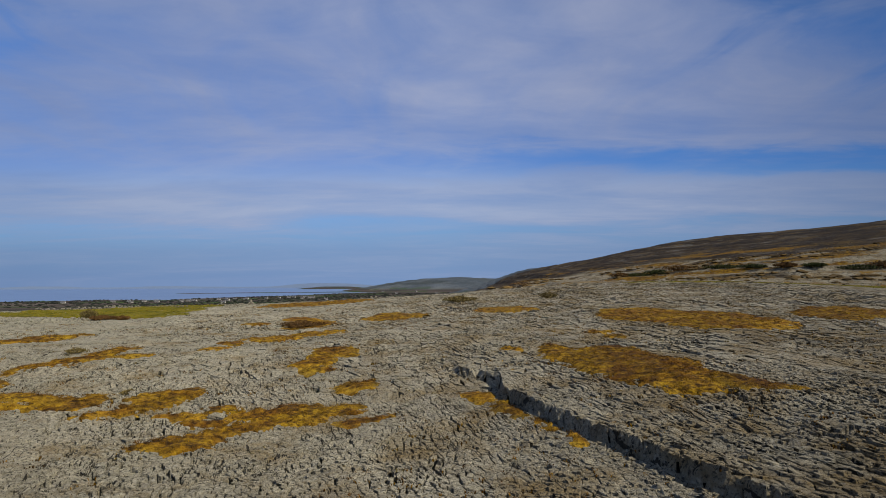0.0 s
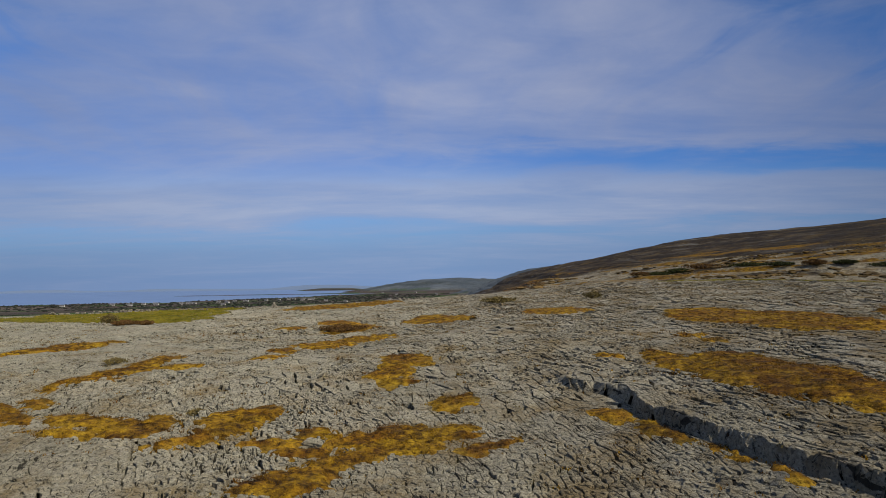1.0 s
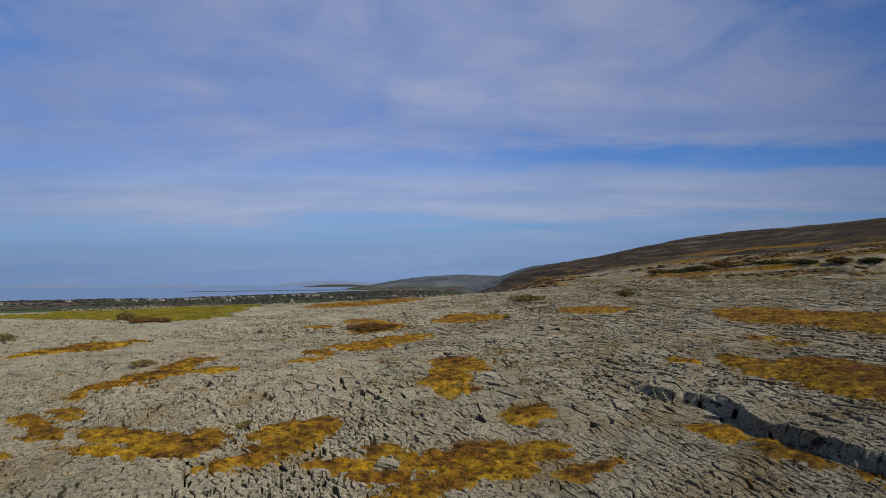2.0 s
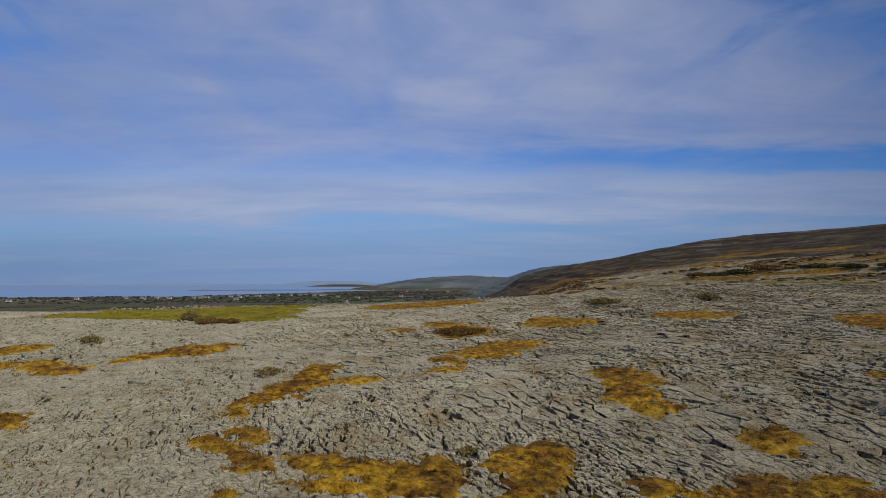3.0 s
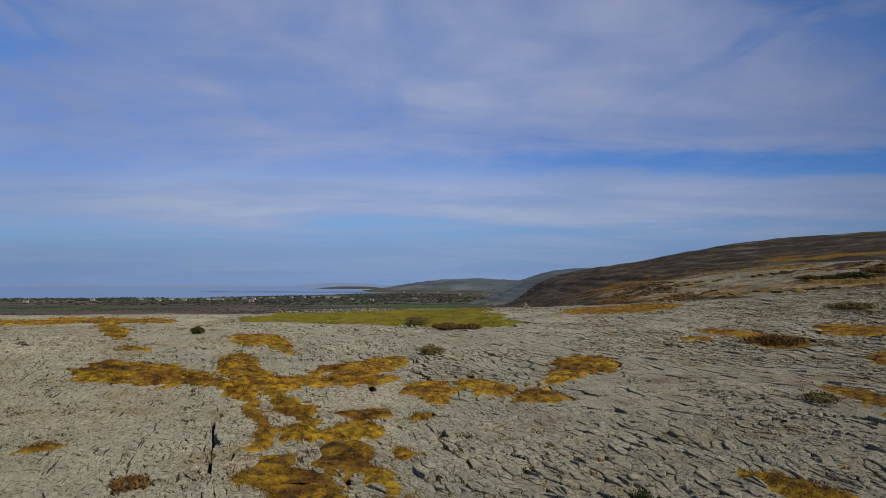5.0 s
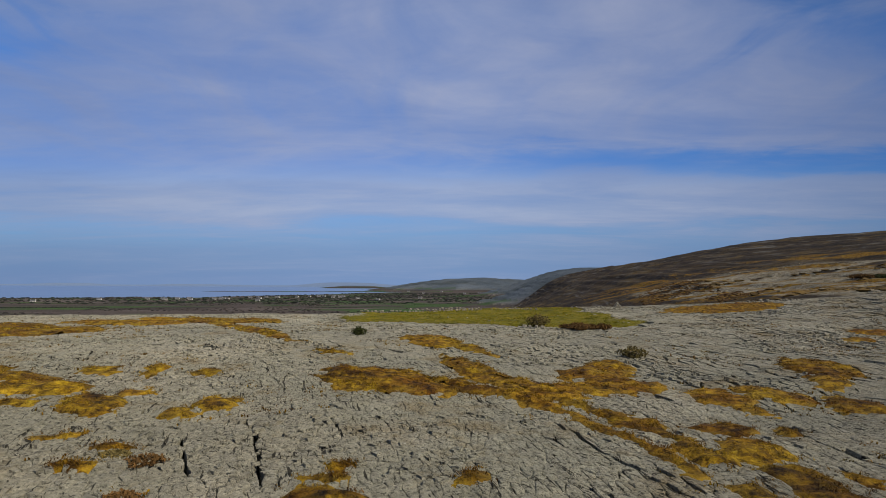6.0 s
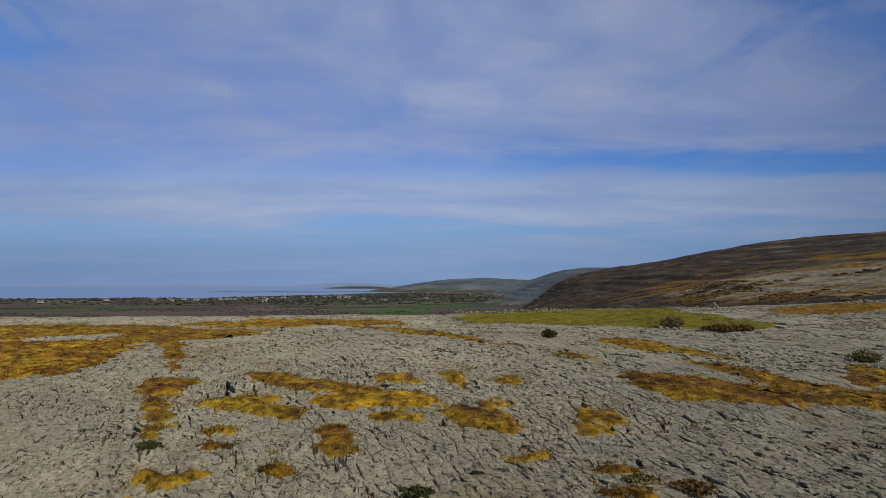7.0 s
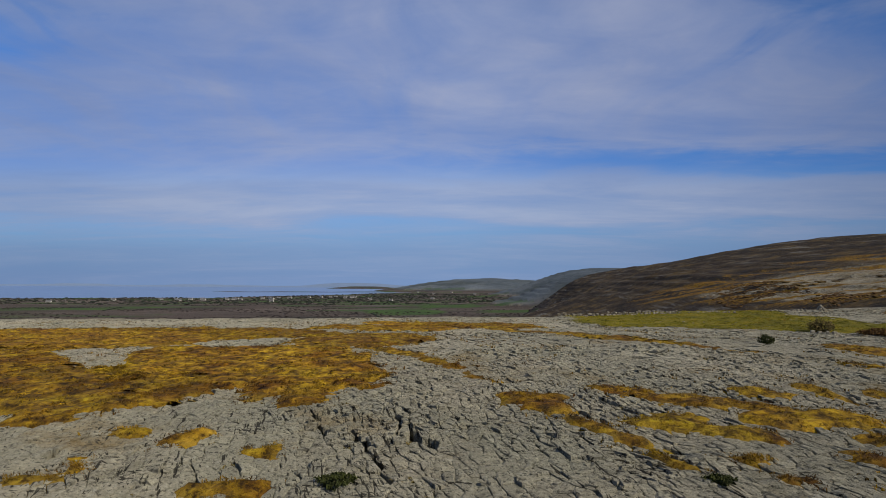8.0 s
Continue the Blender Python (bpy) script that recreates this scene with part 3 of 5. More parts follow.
patch(-53.3, 33.7, 0.24, 0.58, -44)
patch(-84.6, 75.2, 4.06, 6.74, 70)
patch(-63.8, 43.9, 0.49, 0.64, -75)
patch(-75.5, 41.5, 0.61, 1.61, 31)
patch(-74.1, 38.6, 0.46, 1.70, 30)
patch(-73.2, 36.5, 0.23, 0.81, 32)
patch(-71.4, 33.6, 0.42, 0.64, 83)
patch(-69.2, 34.2, 0.27, 0.37, -87)
patch(-71.6, 36.4, 0.31, 0.43, 58)
patch(-70.9, 35.6, 0.21, 0.32, 40)
patch(-77.7, 46.7, 0.30, 2.59, 27)
patch(-81.0, 53.1, 0.63, 6.44, 30)
patch(-107.5, 69.0, 6.39, 14.56, 60)
patch(-93.1, 45.4, 2.54, 6.22, 43)
patch(-89.0, 44.4, 2.38, 3.51, 11)
patch(-88.5, 51.5, 5.22, 9.33, 47)
patch(-83.0, 45.9, 2.47, 3.92, -26)
patch(-82.9, 42.6, 0.92, 1.76, -6)
patch(-84.3, 62.0, 4.39, 6.08, -1)
patch(-76.1, 77.2, 3.85, 5.91, 64)
patch(-101.8, 71.1, 5.66, 15.82, 73)
patch(-86.4, 36.5, 0.26, 0.54, 53)
patch(-84.6, 38.2, 0.44, 0.63, -84)
patch(-86.7, 35.7, 0.13, 0.61, 89)
patch(-82.4, 35.3, 0.45, 1.00, -90)
patch(-82.4, 37.4, 0.17, 0.34, 81)
patch(-71.4, 36.4, 0.17, 0.34, -53)
patch(-90.1, 40.2, 0.52, 1.18, 84)
patch(-86.8, 39.0, 0.36, 0.71, 70)
patch(-100.8, 53.4, 2.50, 10.89, 45)
patch(-90.5, 48.9, 3.33, 5.18, 33)
patch(-110.0, 64.8, 3.04, 9.39, 54)

bare(-97.7, 55.1, 1.54, 6.65, 39)
bare(-80.9, 49.5, 0.66, 2.59, 12)


def metres_inside(p, x, y):
    """About how far inside the rim of an ellipse, less than 0 outside."""
    cx, cy, rx, ry, a = p
    u, v = (x - cx) * math.cos(a) + (y - cy) * math.sin(a), -(x - cx) * math.sin(a) + (y - cy) * math.cos(a)
    r = np.sqrt((u / rx) ** 2 + (v / ry) ** 2) + 1e-6
    slope = np.sqrt((u / rx**2) ** 2 + (v / ry**2) ** 2) / r
    return np.minimum((1 - r) / np.maximum(slope, 1e-6), min(rx, ry))


def frayed(x, y):
    """Wanders the rim of the turf in and out, in metres."""
    return 1.3 * (fbm(x / 1.9, y / 1.9, 41) - 0.5) + 1.3 * (fbm(x / 0.42, y / 0.42, 43) - 0.5)


def grass_in(p, x, y, fray=None):
    """0.5 on the frayed rim of a patch, rising inwards."""
    fray = frayed(x, y) if fray is None else fray
    wide = min(max(min(p[2], p[3]), 0.45), 2.2)
    return 0.5 + (0.07 + metres_inside(p, x, y) + fray * (0.40 + 0.50 * wide)) / 0.6


def grass_raw(x, y):
    best = np.full(np.shape(x), -9.0)
    fray = frayed(x, y)
    for p in PATCHES:
        near = (np.abs(x - p[0]) < p[2] + p[3] + 3) & (np.abs(y - p[1]) < p[2] + p[3] + 3)
        if near.any():
            best[near] = np.maximum(best[near], grass_in(p, x[near], y[near], fray[near]))
    return best - bare_in(x, y)


def bare_in(x, y):
    east, strength = scarp_side(x, y)
    out = 3 * strength * smooth(-0.25, -0.1, east) * smooth(2.2, 1.8, east)
    for p in BARE_SPOTS:
        out = np.maximum(out, np.clip(1.0 + (metres_inside(p, x, y) + 0.6 * frayed(x, y)) / 0.5, 0, 3))
    return out


def grass_at(x, y):
    return np.clip(grass_raw(np.asarray(x, float), np.asarray(y, float)), 0, 1)


def meadow_at(x, y):
    ragged = 5 * (fbm(x / 7, y / 5, 47) - 0.5)
    bank = smooth(30, 36, x) * smooth(-1, 1, y - 104.5 - 0.04 * (x - 30) + 0.3 * ragged) * smooth(111, 109.5, y - 0.04 * (x - 30))
    return bank + smooth(-1, 2, x + 66 + ragged) * smooth(1, -3, x + 36 + 1.6 * ragged) * smooth(-1.5, 1.5, y - 76.5 + 0.10 * (x + 45) + ragged * 0.7) * smooth(103, 101, y)


def brink_at(x):
    return np.interp(x, BRINK_X, BRINK_Y)


def on_pavement(x, y):
    """Where the open slabs lie, along the flight and as far as the brink."""
    ahead = y - np.clip(-0.29 * x, 0, 23)
    reach = np.maximum(ahead, 8)
    return (ahead > -14) & (x > -80 - 0.80 * reach) & (x < 6 + 0.80 * reach) & (y < np.minimum(brink_at(x) - 1.5, 112)) & (x < 62)


# ---- mesh helpers ----
def mesh_of(name, verts, faces_by_size, materials, smooth_shade=False):
    """A mesh from an array of corners and arrays of faces, each array of one size."""
    me = bpy.data.meshes.new(name)
    verts = np.asarray(verts, np.float32)
    faces = [np.asarray(f, np.int32) for f in faces_by_size if len(f)]
    me.vertices.add(len(verts))
    me.vertices.foreach_set("co", verts.ravel())
    flat = np.concatenate([f.ravel() for f in faces])
    totals = np.concatenate([np.full(len(f), f.shape[1], np.int32) for f in faces])
    starts = np.r_[0, np.cumsum(totals)[:-1]].astype(np.int32)
    me.loops.add(len(flat))
    me.loops.foreach_set("vertex_index", flat)
    me.polygons.add(len(totals))
    me.polygons.foreach_set("loop_start", starts)
    me.polygons.foreach_set("use_smooth", np.full(len(totals), smooth_shade))
    me.update(calc_edges=True)
    me.validate()
    for mat in materials:
        me.materials.append(mat)
    return me


def part(name, bm, mat, parent=None, label=""):
    """Links a bmesh as one mesh object under a thing or a part."""
    me = bpy.data.meshes.new(name)
    bm.to_mesh(me)
    bm.free()
    me.materials.append(mat)
    ob = new(name, me)
    ob.parent = parent
    return tagged(ob, label)


def anchor(name, x, y, label, category, group="", sink=0.0):
    ob = new(name)
    ob.matrix_world = pose(x, y, float(height(x, y)) - sink)
    return tagged(ob, label, category, group)


# ---- ground: one sheet to the horizon ----
def graded(inner_from, inner_to, step, low, high, growth):
    lines = list(np.arange(inner_from, inner_to + 1e-6, step))
    s = step
    while lines[-1] < high:
        s = min(s * growth, 140)
        lines.append(lines[-1] + s)
    s, back = step, []
    at = lines[0]
    while at > low:
        s = min(s * growth, 160)
        at -= s
        back.append(at)
    return np.array(back[::-1] + lines)


def build_ground():
    xs = graded(-132, 62, 0.8, -4300, 4300, 1.06)
    ys = graded(-8, 108, 0.8, -1500, 4850, 1.02)
    gx, gy = np.meshgrid(xs, ys)
    x, y = gx.ravel(), gy.ravel()
    z = height(x, y)
    near = (np.abs(x + 40) < 115) & (y > -5) & (y < 125)
    grass = np.zeros_like(x)
    grass[near] = grass_at(x[near], y[near])
    green = meadow_at(x, y)
    slabs = on_pavement(x, y) & (green < 0.5)
    # the floor of the joints lies below the slabs, turf fills them
    turf = smooth(0.55, 1.0, grass)
    z = np.where(slabs, z - 0.38 * (1 - turf), z)
    z = z - 0.12 * turf + green * 0.25 * (fbm(x / 1.2, y / 1.2, 53) - 0.4)
    east, strength = scarp_side(x, y)
    hollow = strength * (smooth(-0.25, 0.25, east) - smooth(0.45, 0.95, east)) * (1 - turf)
    z = z - 0.15 * hollow
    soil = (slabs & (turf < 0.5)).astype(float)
    # far cover
    rough = fbm(x / 18, y / 7, 61)
    far = smooth(0, 6, y - 60) * smooth(12, 24, x) + smooth(112, 130, y) * smooth(5, 25, x) * (y < 1100)
    ochre = np.maximum(grass, np.clip(far, 0, 1) * smooth(0.48, 0.66, rough) * 0.9)
    hill = smooth(108, 160, y) * smooth(4, 18, x) * (y < 1150)
    bands = fbm(x / 34, y / 9 + z / 1.5, 62)
    ochre = np.maximum(ochre * (1 - 0.8 * hill), hill * smooth(0.48, 0.60, bands) * 0.8 * smooth(15, 11, z) * smooth(420, 300, y))
    low = smooth(-16, -30, z)
    slope_grass = 0.8 * smooth(115, 140, y) * smooth(15.5, 18, z) * smooth(27, 23, z) * smooth(0.36, 0.50, fbm(x / 70, y / 30, 70)) * smooth(480, 380, y) * smooth(90, 130, x)
    ochre = np.maximum(ochre, slope_grass)
    wander = z + 4.5 * (fbm(x / 55, y / 55, 65) - 0.5)
    bench = smooth(11.0, 12.0, wander) * smooth(15.0, 14.0, wander) * smooth(90, 130, x) * smooth(0.40, 0.50, fbm(x / 60, y / 60, 64))
    upper = smooth(14.0, 16.5, wander + 6 * smooth(300, 420, y)) * (1 - 0.85 * bench)
    face = smooth(250, 330, y) * smooth(150, 90, x - 0.12 * y)
    scrub = 0.85 * smooth(0.55 - 0.10 * smooth(70, 110, x), 0.66 - 0.06 * smooth(70, 110, x), fbm(x / 38, y / 10, 63)) * smooth(112, 125, y)
    steep = hill * (1 - 0.85 * smooth(300, 240, y) * smooth(10, 18, x)) * smooth(0.22, 0.4, np.hypot(*np.gradient(z.reshape(gx.shape), ys, xs)).ravel())
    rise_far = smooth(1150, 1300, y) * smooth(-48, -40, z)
    heath = np.maximum(steep * 0.9, hill * np.maximum(np.maximum(upper, face), scrub))
    heath = np.maximum(heath, 0.95 * smooth(1, 5, past_brink(x, y)) * (y < 1100) * (1 - 0.8 * smooth(12, 20, x) * smooth(300, 240, y)))
    heath = np.maximum(heath, low * (0.72 + 0.28 * smooth(0.35, 0.5, fbm(x / 170, y / 110, 67))))
    heath = np.where(rise_far > 0.1, 0.48 + 0.4 * smooth(0.30, 0.55, fbm(x / 160, y / 160, 66)), heath)
    fields_near = np.exp(-(((x - 0) / 80) ** 2 + ((y - 1620) / 180) ** 2) * 1.5) + np.exp(-(((x + 175) / 95) ** 2 + ((y - 1040) / 130) ** 2) * 1.5)
    ochre = np.where((y > 1100) | (z < -20), 0, ochre)
    fields = low * smooth(0.60, 0.66, fbm(x / 150, y / 60, 69)) * smooth(700, 1000, y)
    fields = np.maximum(np.maximum(fields * (z < -36), smooth(0.4, 0.5, fields_near)), 0.25 * rise_far * smooth(0.36, 0.54, fbm(x / 260, y / 260, 68)) * smooth(20, -15, z))
    me = mesh_of("ground", np.stack([x, y, z], 1), [grid_faces(len(xs), len(ys))], [GROUND], True)
    layer = me.color_attributes.new("cover", "FLOAT_COLOR", "POINT")
    layer.data.foreach_set("color", np.stack([ochre, green, heath, np.ones_like(x)], 1).astype(np.float32).ravel())
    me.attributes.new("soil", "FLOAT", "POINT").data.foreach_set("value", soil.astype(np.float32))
    # how much of the haze colour the far hills and the hill's far end take
    me.attributes.new("hazed_rock", "FLOAT", "POINT").data.foreach_set("value", np.maximum(0.9 * rise_far * (1 - 0.6 * np.clip(fields, 0, 1)), 0.75 * smooth(975, 1005, y + 0.3 * x - 30) * (y < 1150) * (z > -15)).astype(np.float32))
    me.attributes.new("pasture", "FLOAT", "POINT").data.foreach_set("value", fields.astype(np.float32))
    return tagged(new("ground", me), "rolling grey limestone upland with dry ochre grass above a coastal plain", "ground", kind="structure")


def grid_faces(nx, ny):
    i, j = np.meshgrid(np.arange(nx - 1), np.arange(ny - 1))
    a = (j * nx + i).ravel()
    return np.stack([a, a + 1, a + nx + 1, a + nx], 1)


ground = build_ground()


# ---- sea and far shore ----
def build_sea():
    bm = bmesh.new()
    corners = [bm.verts.new(v) for v in ((-4900, 1200, SEA), (1500, 1200, SEA), (1500, 4960, SEA), (-4900, 4960, SEA))]
    bm.faces.new(corners)
    me = bpy.data.meshes.new("water")
    bm.to_mesh(me)
    bm.free()
    me.materials.append(WATER)
    tagged(new("water", me), "calm blue-grey sea in the bay", "sea", kind="structure")


def build_far_shore():
    """The low coast across the bay, its pale blue standing in for haze."""
    xs = np.linspace(-4600, -300, 140)
    crest = SEA + 9 + 26 * smooth(0.3, 0.75, fbm(xs / 900, xs * 0, 131)) + 3 * fbm(xs / 90, xs * 0, 133)
    rows = [np.stack([xs, np.full(140, 4780.0), np.full(140, SEA - 1)], 1), np.stack([xs, np.full(140, 4820.0), crest * 0.5 + SEA * 0.5], 1), np.stack([xs, np.full(140, 4870.0), crest], 1),
            np.stack([xs, np.full(140, 4930.0), np.full(140, SEA - 1)], 1)]
    me = mesh_of("backdrop", np.concatenate(rows), [grid_faces(140, 4)], [HAZED_COAST], True)
    tagged(new("backdrop", me), "low coast across the bay, pale blue for haze", "far coast", kind="structure")


build_sea()
build_far_shore()


# ---- the pavement: slabs parted by open joints ----
def clip(poly, nx, ny, d):
    """The part of a convex outline on the near side of the line nx*x + ny*y = d."""
    out, n = [], len(poly)
    for k in range(n):
        ax, ay = poly[k]
        bx, by = poly[(k + 1) % n]
        da, db = nx * ax + ny * ay - d, nx * bx + ny * by - d
        if da <= 0:
            out.append((ax, ay))
        if (da < 0 < db) or (db < 0 < da):
            s = da / (da - db)
            out.append((ax + s * (bx - ax), ay + s * (by - ay)))
    return out


JOINT_TURN = radians(17)


def warp(x, y):
    """Bends the joints as the beds bend."""
    return (x + 5.0 * (fbm(x / 26, y / 26, 81) - 0.5) + 0.5 * (lattice(x / 2.3, y / 2.3, 83) - 0.5),
            y + 5.0 * (fbm(x / 26, y / 26, 85) - 0.5) + 0.5 * (lattice(x / 2.3, y / 2.3, 87) - 0.5))


def ahead_of(x, y):
    """Metres in front of the line of flight, with a ragged edge."""
    return y - np.clip(-0.29 * x, 0, 23) + 4 * (lattice(x / 3, y / 3, 127) - 0.5)


GRIKES = [  # long open joints: from, to, half width
    (-50.6, 38.9, -49.9, 37.0, 0.05), (-49.7, 36.4, -48.5, 33.3, 0.07), (-48.6, 35.2, -48.1, 33.7, 0.05), (-59.7, 37.6, -57.9, 33.4, 0.06),
    (-60.9, 36.0, -59.7, 33.7, 0.04), (-57.5, 38.2, -56.8, 36.7, 0.05), (-30.2, 30.9, -29.1, 33.1, 0.06), (-26.7, 36.9, -27.4, 34.6, 0.06),
    (-26.3, 33.2, -27.5, 30.9, 0.06), (-28.4, 33.5, -28.7, 31.7, 0.05), (-45.1, 37.4, -44.3, 35.8, 0.04), (-43.7, 30.4, -45.5, 34.1, 0.04),
    (-43.1, 38.3, -41.7, 34.3, 0.04), (-80.6, 38.8, -79.2, 35.4, 0.06), (-82.3, 41.0, -81.3, 38.6, 0.05),
]


def grike_cuts(x, y):
    """For a slab in the middle of the plan: the way to each near long joint, how far its rim is."""
    for ax, ay, bx, by, half in GRIKES:
        dx, dy = bx - ax, by - ay
        long = math.hypot(dx, dy)
        s = ((x - ax) * dx + (y - ay) * dy) / long**2
        off = ((x - ax) * dy - (y - ay) * dx) / long + 0.12 * (float(lattice(4 * s, half * 90, 151)) - 0.5)
        if -0.05 < s < 1.05 and abs(off) < 0.6:
            side = -1 if off > 0 else 1
            yield side * dy / long, -side * dx / long, abs(off) - 0.7 * half * (0.4 + float(lattice(7 * s, half * 70, 153)))


def slab_outlines(ACROSS, ALONG, n_i, n_j, far, seed):
    """Outlines of slabs of about that size, in units of the joints, with each one's middle."""
    rng = np.random.default_rng(seed)
    c, s = math.cos(JOINT_TURN), math.sin(JOINT_TURN)
    i, j = np.meshgrid(np.arange(n_i), np.arange(n_j), indexing="ij")
    u = i - n_i / 2 + 0.5 * (j % 2) + rng.uniform(-0.42, 0.42, i.shape)
    v = j - n_j / 2 + rng.uniform(-0.46, 0.46, i.shape)

    def world(u, v):
        a, b = u * ACROSS, v * ALONG
        return warp(a * c - b * s - 42, a * s + b * c + 55)

    wx, wy = world(u, v)
    shattered = 0.55 * smooth(-14, 4, wx) * (0.35 + 0.65 * smooth(0.45, 0.6, fbm(wx / 9, wy / 9, 88))) + 0.5 * smooth(-38, -22, wx) * smooth(0.42, 0.6, fbm(wx / 11, wy / 11, 90)) + 0.25 * np.exp(-((wx + 77) ** 2 + (wy - 39) ** 2) / 120) + 0.7 * np.exp(-((wx + 33) ** 2 + (wy - 33) ** 2) / 60) + 0.22 * smooth(40, 55, wy) * smooth(-75, -50, wx)
    openness = 0.30 + (0.9 + shattered) * smooth(0.36, 0.64, fbm(wx / 8, wy / 8, 91)) * (0.5 + lattice(wx / 2.5, wy / 2.5, 93)) + 0.45 * shattered
    keep = ((np.abs(ahead_of(wx, wy) - 19) > 12) == far) & on_pavement(wx, wy) & (grass_raw(wx, wy) < 0.95) & (meadow_at(wx, wy) < 0.45) & (rng.uniform(0, 1, wx.shape) > 0.001)
    closed = 1 - 0.88 * smooth(-12, -24, wx) * smooth(0.62, 0.50, fbm(wx / 13, wy / 13, 89))
    # joints that run on from slab to slab, along and across
    fi, fj = np.meshgrid(np.arange(2 * n_i + 4) / 2, np.arange(n_j), indexing="ij")
    long_open = smooth(0.62, 0.95, lattice(fi * 0.9, fj * 0.13, 121)) * smooth(0.3, 0.6, lattice(fi * 0.2, fj * 0.4, 122))
    fi, fj = np.meshgrid(np.arange(n_i), np.arange(2 * n_j + 4) / 2, indexing="ij")
    cross_open = smooth(0.70, 0.97, lattice(fi * 0.22, fj * 0.9, 123))
    outlines, mids, blocky = [], [], []
    spread = [(a, b) for a in (-2, -1, 0, 1, 2) for b in (-1, 0, 1) if (a, b) != (0, 0)] + [(0, 2), (0, -2)]
    for p, q in zip(*np.nonzero(keep)):
        if not (2 <= p < n_i - 2 and 2 <= q < n_j - 2):
            continue
        u0, v0 = u[p, q], v[p, q]
        poly = [(-1.3, -1.3), (1.3, -1.3), (1.3, 1.3), (-1.3, 1.3)]
        wide = openness[p, q]
        grow = (0.95 if far else 0.8) * closed[p, q]
        for a, b in spread:
            du, dv = u[p + a, q + b] - u0, v[p + a, q + b] - v0
            d = math.hypot(du, dv)
            nu, nv = du / d, dv / d
            r = rng.random()
            if abs(nu) > abs(nv):
                gap = (0.0005 + grow * (0.05 * r**6 + 0.085 * long_open[2 * p + a, q]) * wide) / ACROSS
            else:
                gap = (0.0005 + grow * (0.04 * r**6 + 0.05 * cross_open[p, 2 * q + b]) * wide) / ALONG
            poly = clip(poly, nu, nv, d / 2 - gap)
            if len(poly) < 3:
                break
        for wnx, wny, d in grike_cuts(wx[p, q], wy[p, q]):
            if len(poly) >= 3:
                poly = clip(poly, (wnx * c + wny * s) * ACROSS, (-wnx * s + wny * c) * ALONG, d)
        if len(poly) < 3:
            continue
        rough = []
        for k, (a, b) in enumerate(poly):
            a2, b2 = poly[(k + 1) % len(poly)]
            # worn corners
            a0, b0 = poly[k - 1]
            round_off = rng.uniform(0.04, 0.20)
            if far:
                rough.append((a, b))
            else:
                rough.append((a + (a0 - a) * round_off, b + (b0 - b) * round_off))
                rough.append((a + (a2 - a) * round_off, b + (b2 - b) * round_off))
            ex, ey = (a2 - a) * ACROSS, (b2 - b) * ALONG
            long = math.hypot(ex, ey)
            if long > (0.34 if far else 0.2):
                # a lens-shaped gash where the joint has dissolved open, more often along the grain of the beds
                grain = 1.0 if abs(ey) > abs(ex) else 0.55
                open_here = rng.random() < grain * (0.16 + 0.42 * wide) * (0.45 + 0.55 * closed[p, q])
                deep = rng.uniform(0.25, 1.0) * (0.018 + 0.05 * wide) * (1.5 if far else 1.0) * (0.4 + 0.6 * closed[p, q]) if open_here else 0.0
                w = rng.uniform(0.35, 0.65)
                for s0, share in () if not open_here else ((w - 0.12, rng.uniform(0.5, 1.0)), (w + 0.1, 1.0)):
                    m, n = a + (a2 - a) * s0, b + (b2 - b) * s0
                    rough.append((m - ey / long * min(deep * share, 0.12) / ACROSS, n + ex / long * min(deep * share, 0.12) / ALONG))
        outlines.append([(u0 + a, v0 + b) for a, b in rough])
        mids.append((u0, v0))
        blocky.append(float(shattered[p, q]))
    return outlines, mids, blocky, world, rng


def slab_rings(outline, mid, blocky, rng, far):
    """Corners in the outline's own plan with their height over the rock: worn top, rounded rim, foot."""
    n = len(outline)
    loose = 1 if rng.random() < 0.03 + 0.34 * blocky else 0
    uneven = 0.005 + 0.022 * blocky
    proud = rng.normal(0, uneven) + loose * rng.uniform(-0.05, 0.06)
    tilt_u, tilt_v = rng.normal(0, 1.1 * uneven + 0.05 * loose), rng.normal(0, 1.1 * uneven + 0.05 * loose)
    rows = []
    rings = ((1.0, -0.014), (0.98, -0.55)) if far else ((0.74, 0.0), (1.0, -0.016), (0.98, -0.55))
    for shrink, drop in rings:
        for a, b in outline:
            du, dv = (a - mid[0]) * shrink, (b - mid[1]) * shrink
            lift = tilt_u * du + tilt_v * dv + proud if drop > -0.3 else 0
            rows.append((mid[0] + du, mid[1] + dv, drop * (rng.uniform(0.3, 1.8) if drop > -0.3 else 1) + lift + (rng.normal(0, 0.006) if drop > -0.001 else 0)))
    rows.append((mid[0], mid[1], proud + 0.004 + rng.normal(0, 0.006)))
    k = np.arange(n)
    k2 = (k + 1) % n
    quads = np.concatenate([np.stack([r * n + k, (r + 1) * n + k, (r + 1) * n + k2, r * n + k2], 1) for r in range(len(rings) - 1)])
    tris = np.stack([k, k2, np.full(n, len(rings) * n)], 1)
    return rows, quads, tris


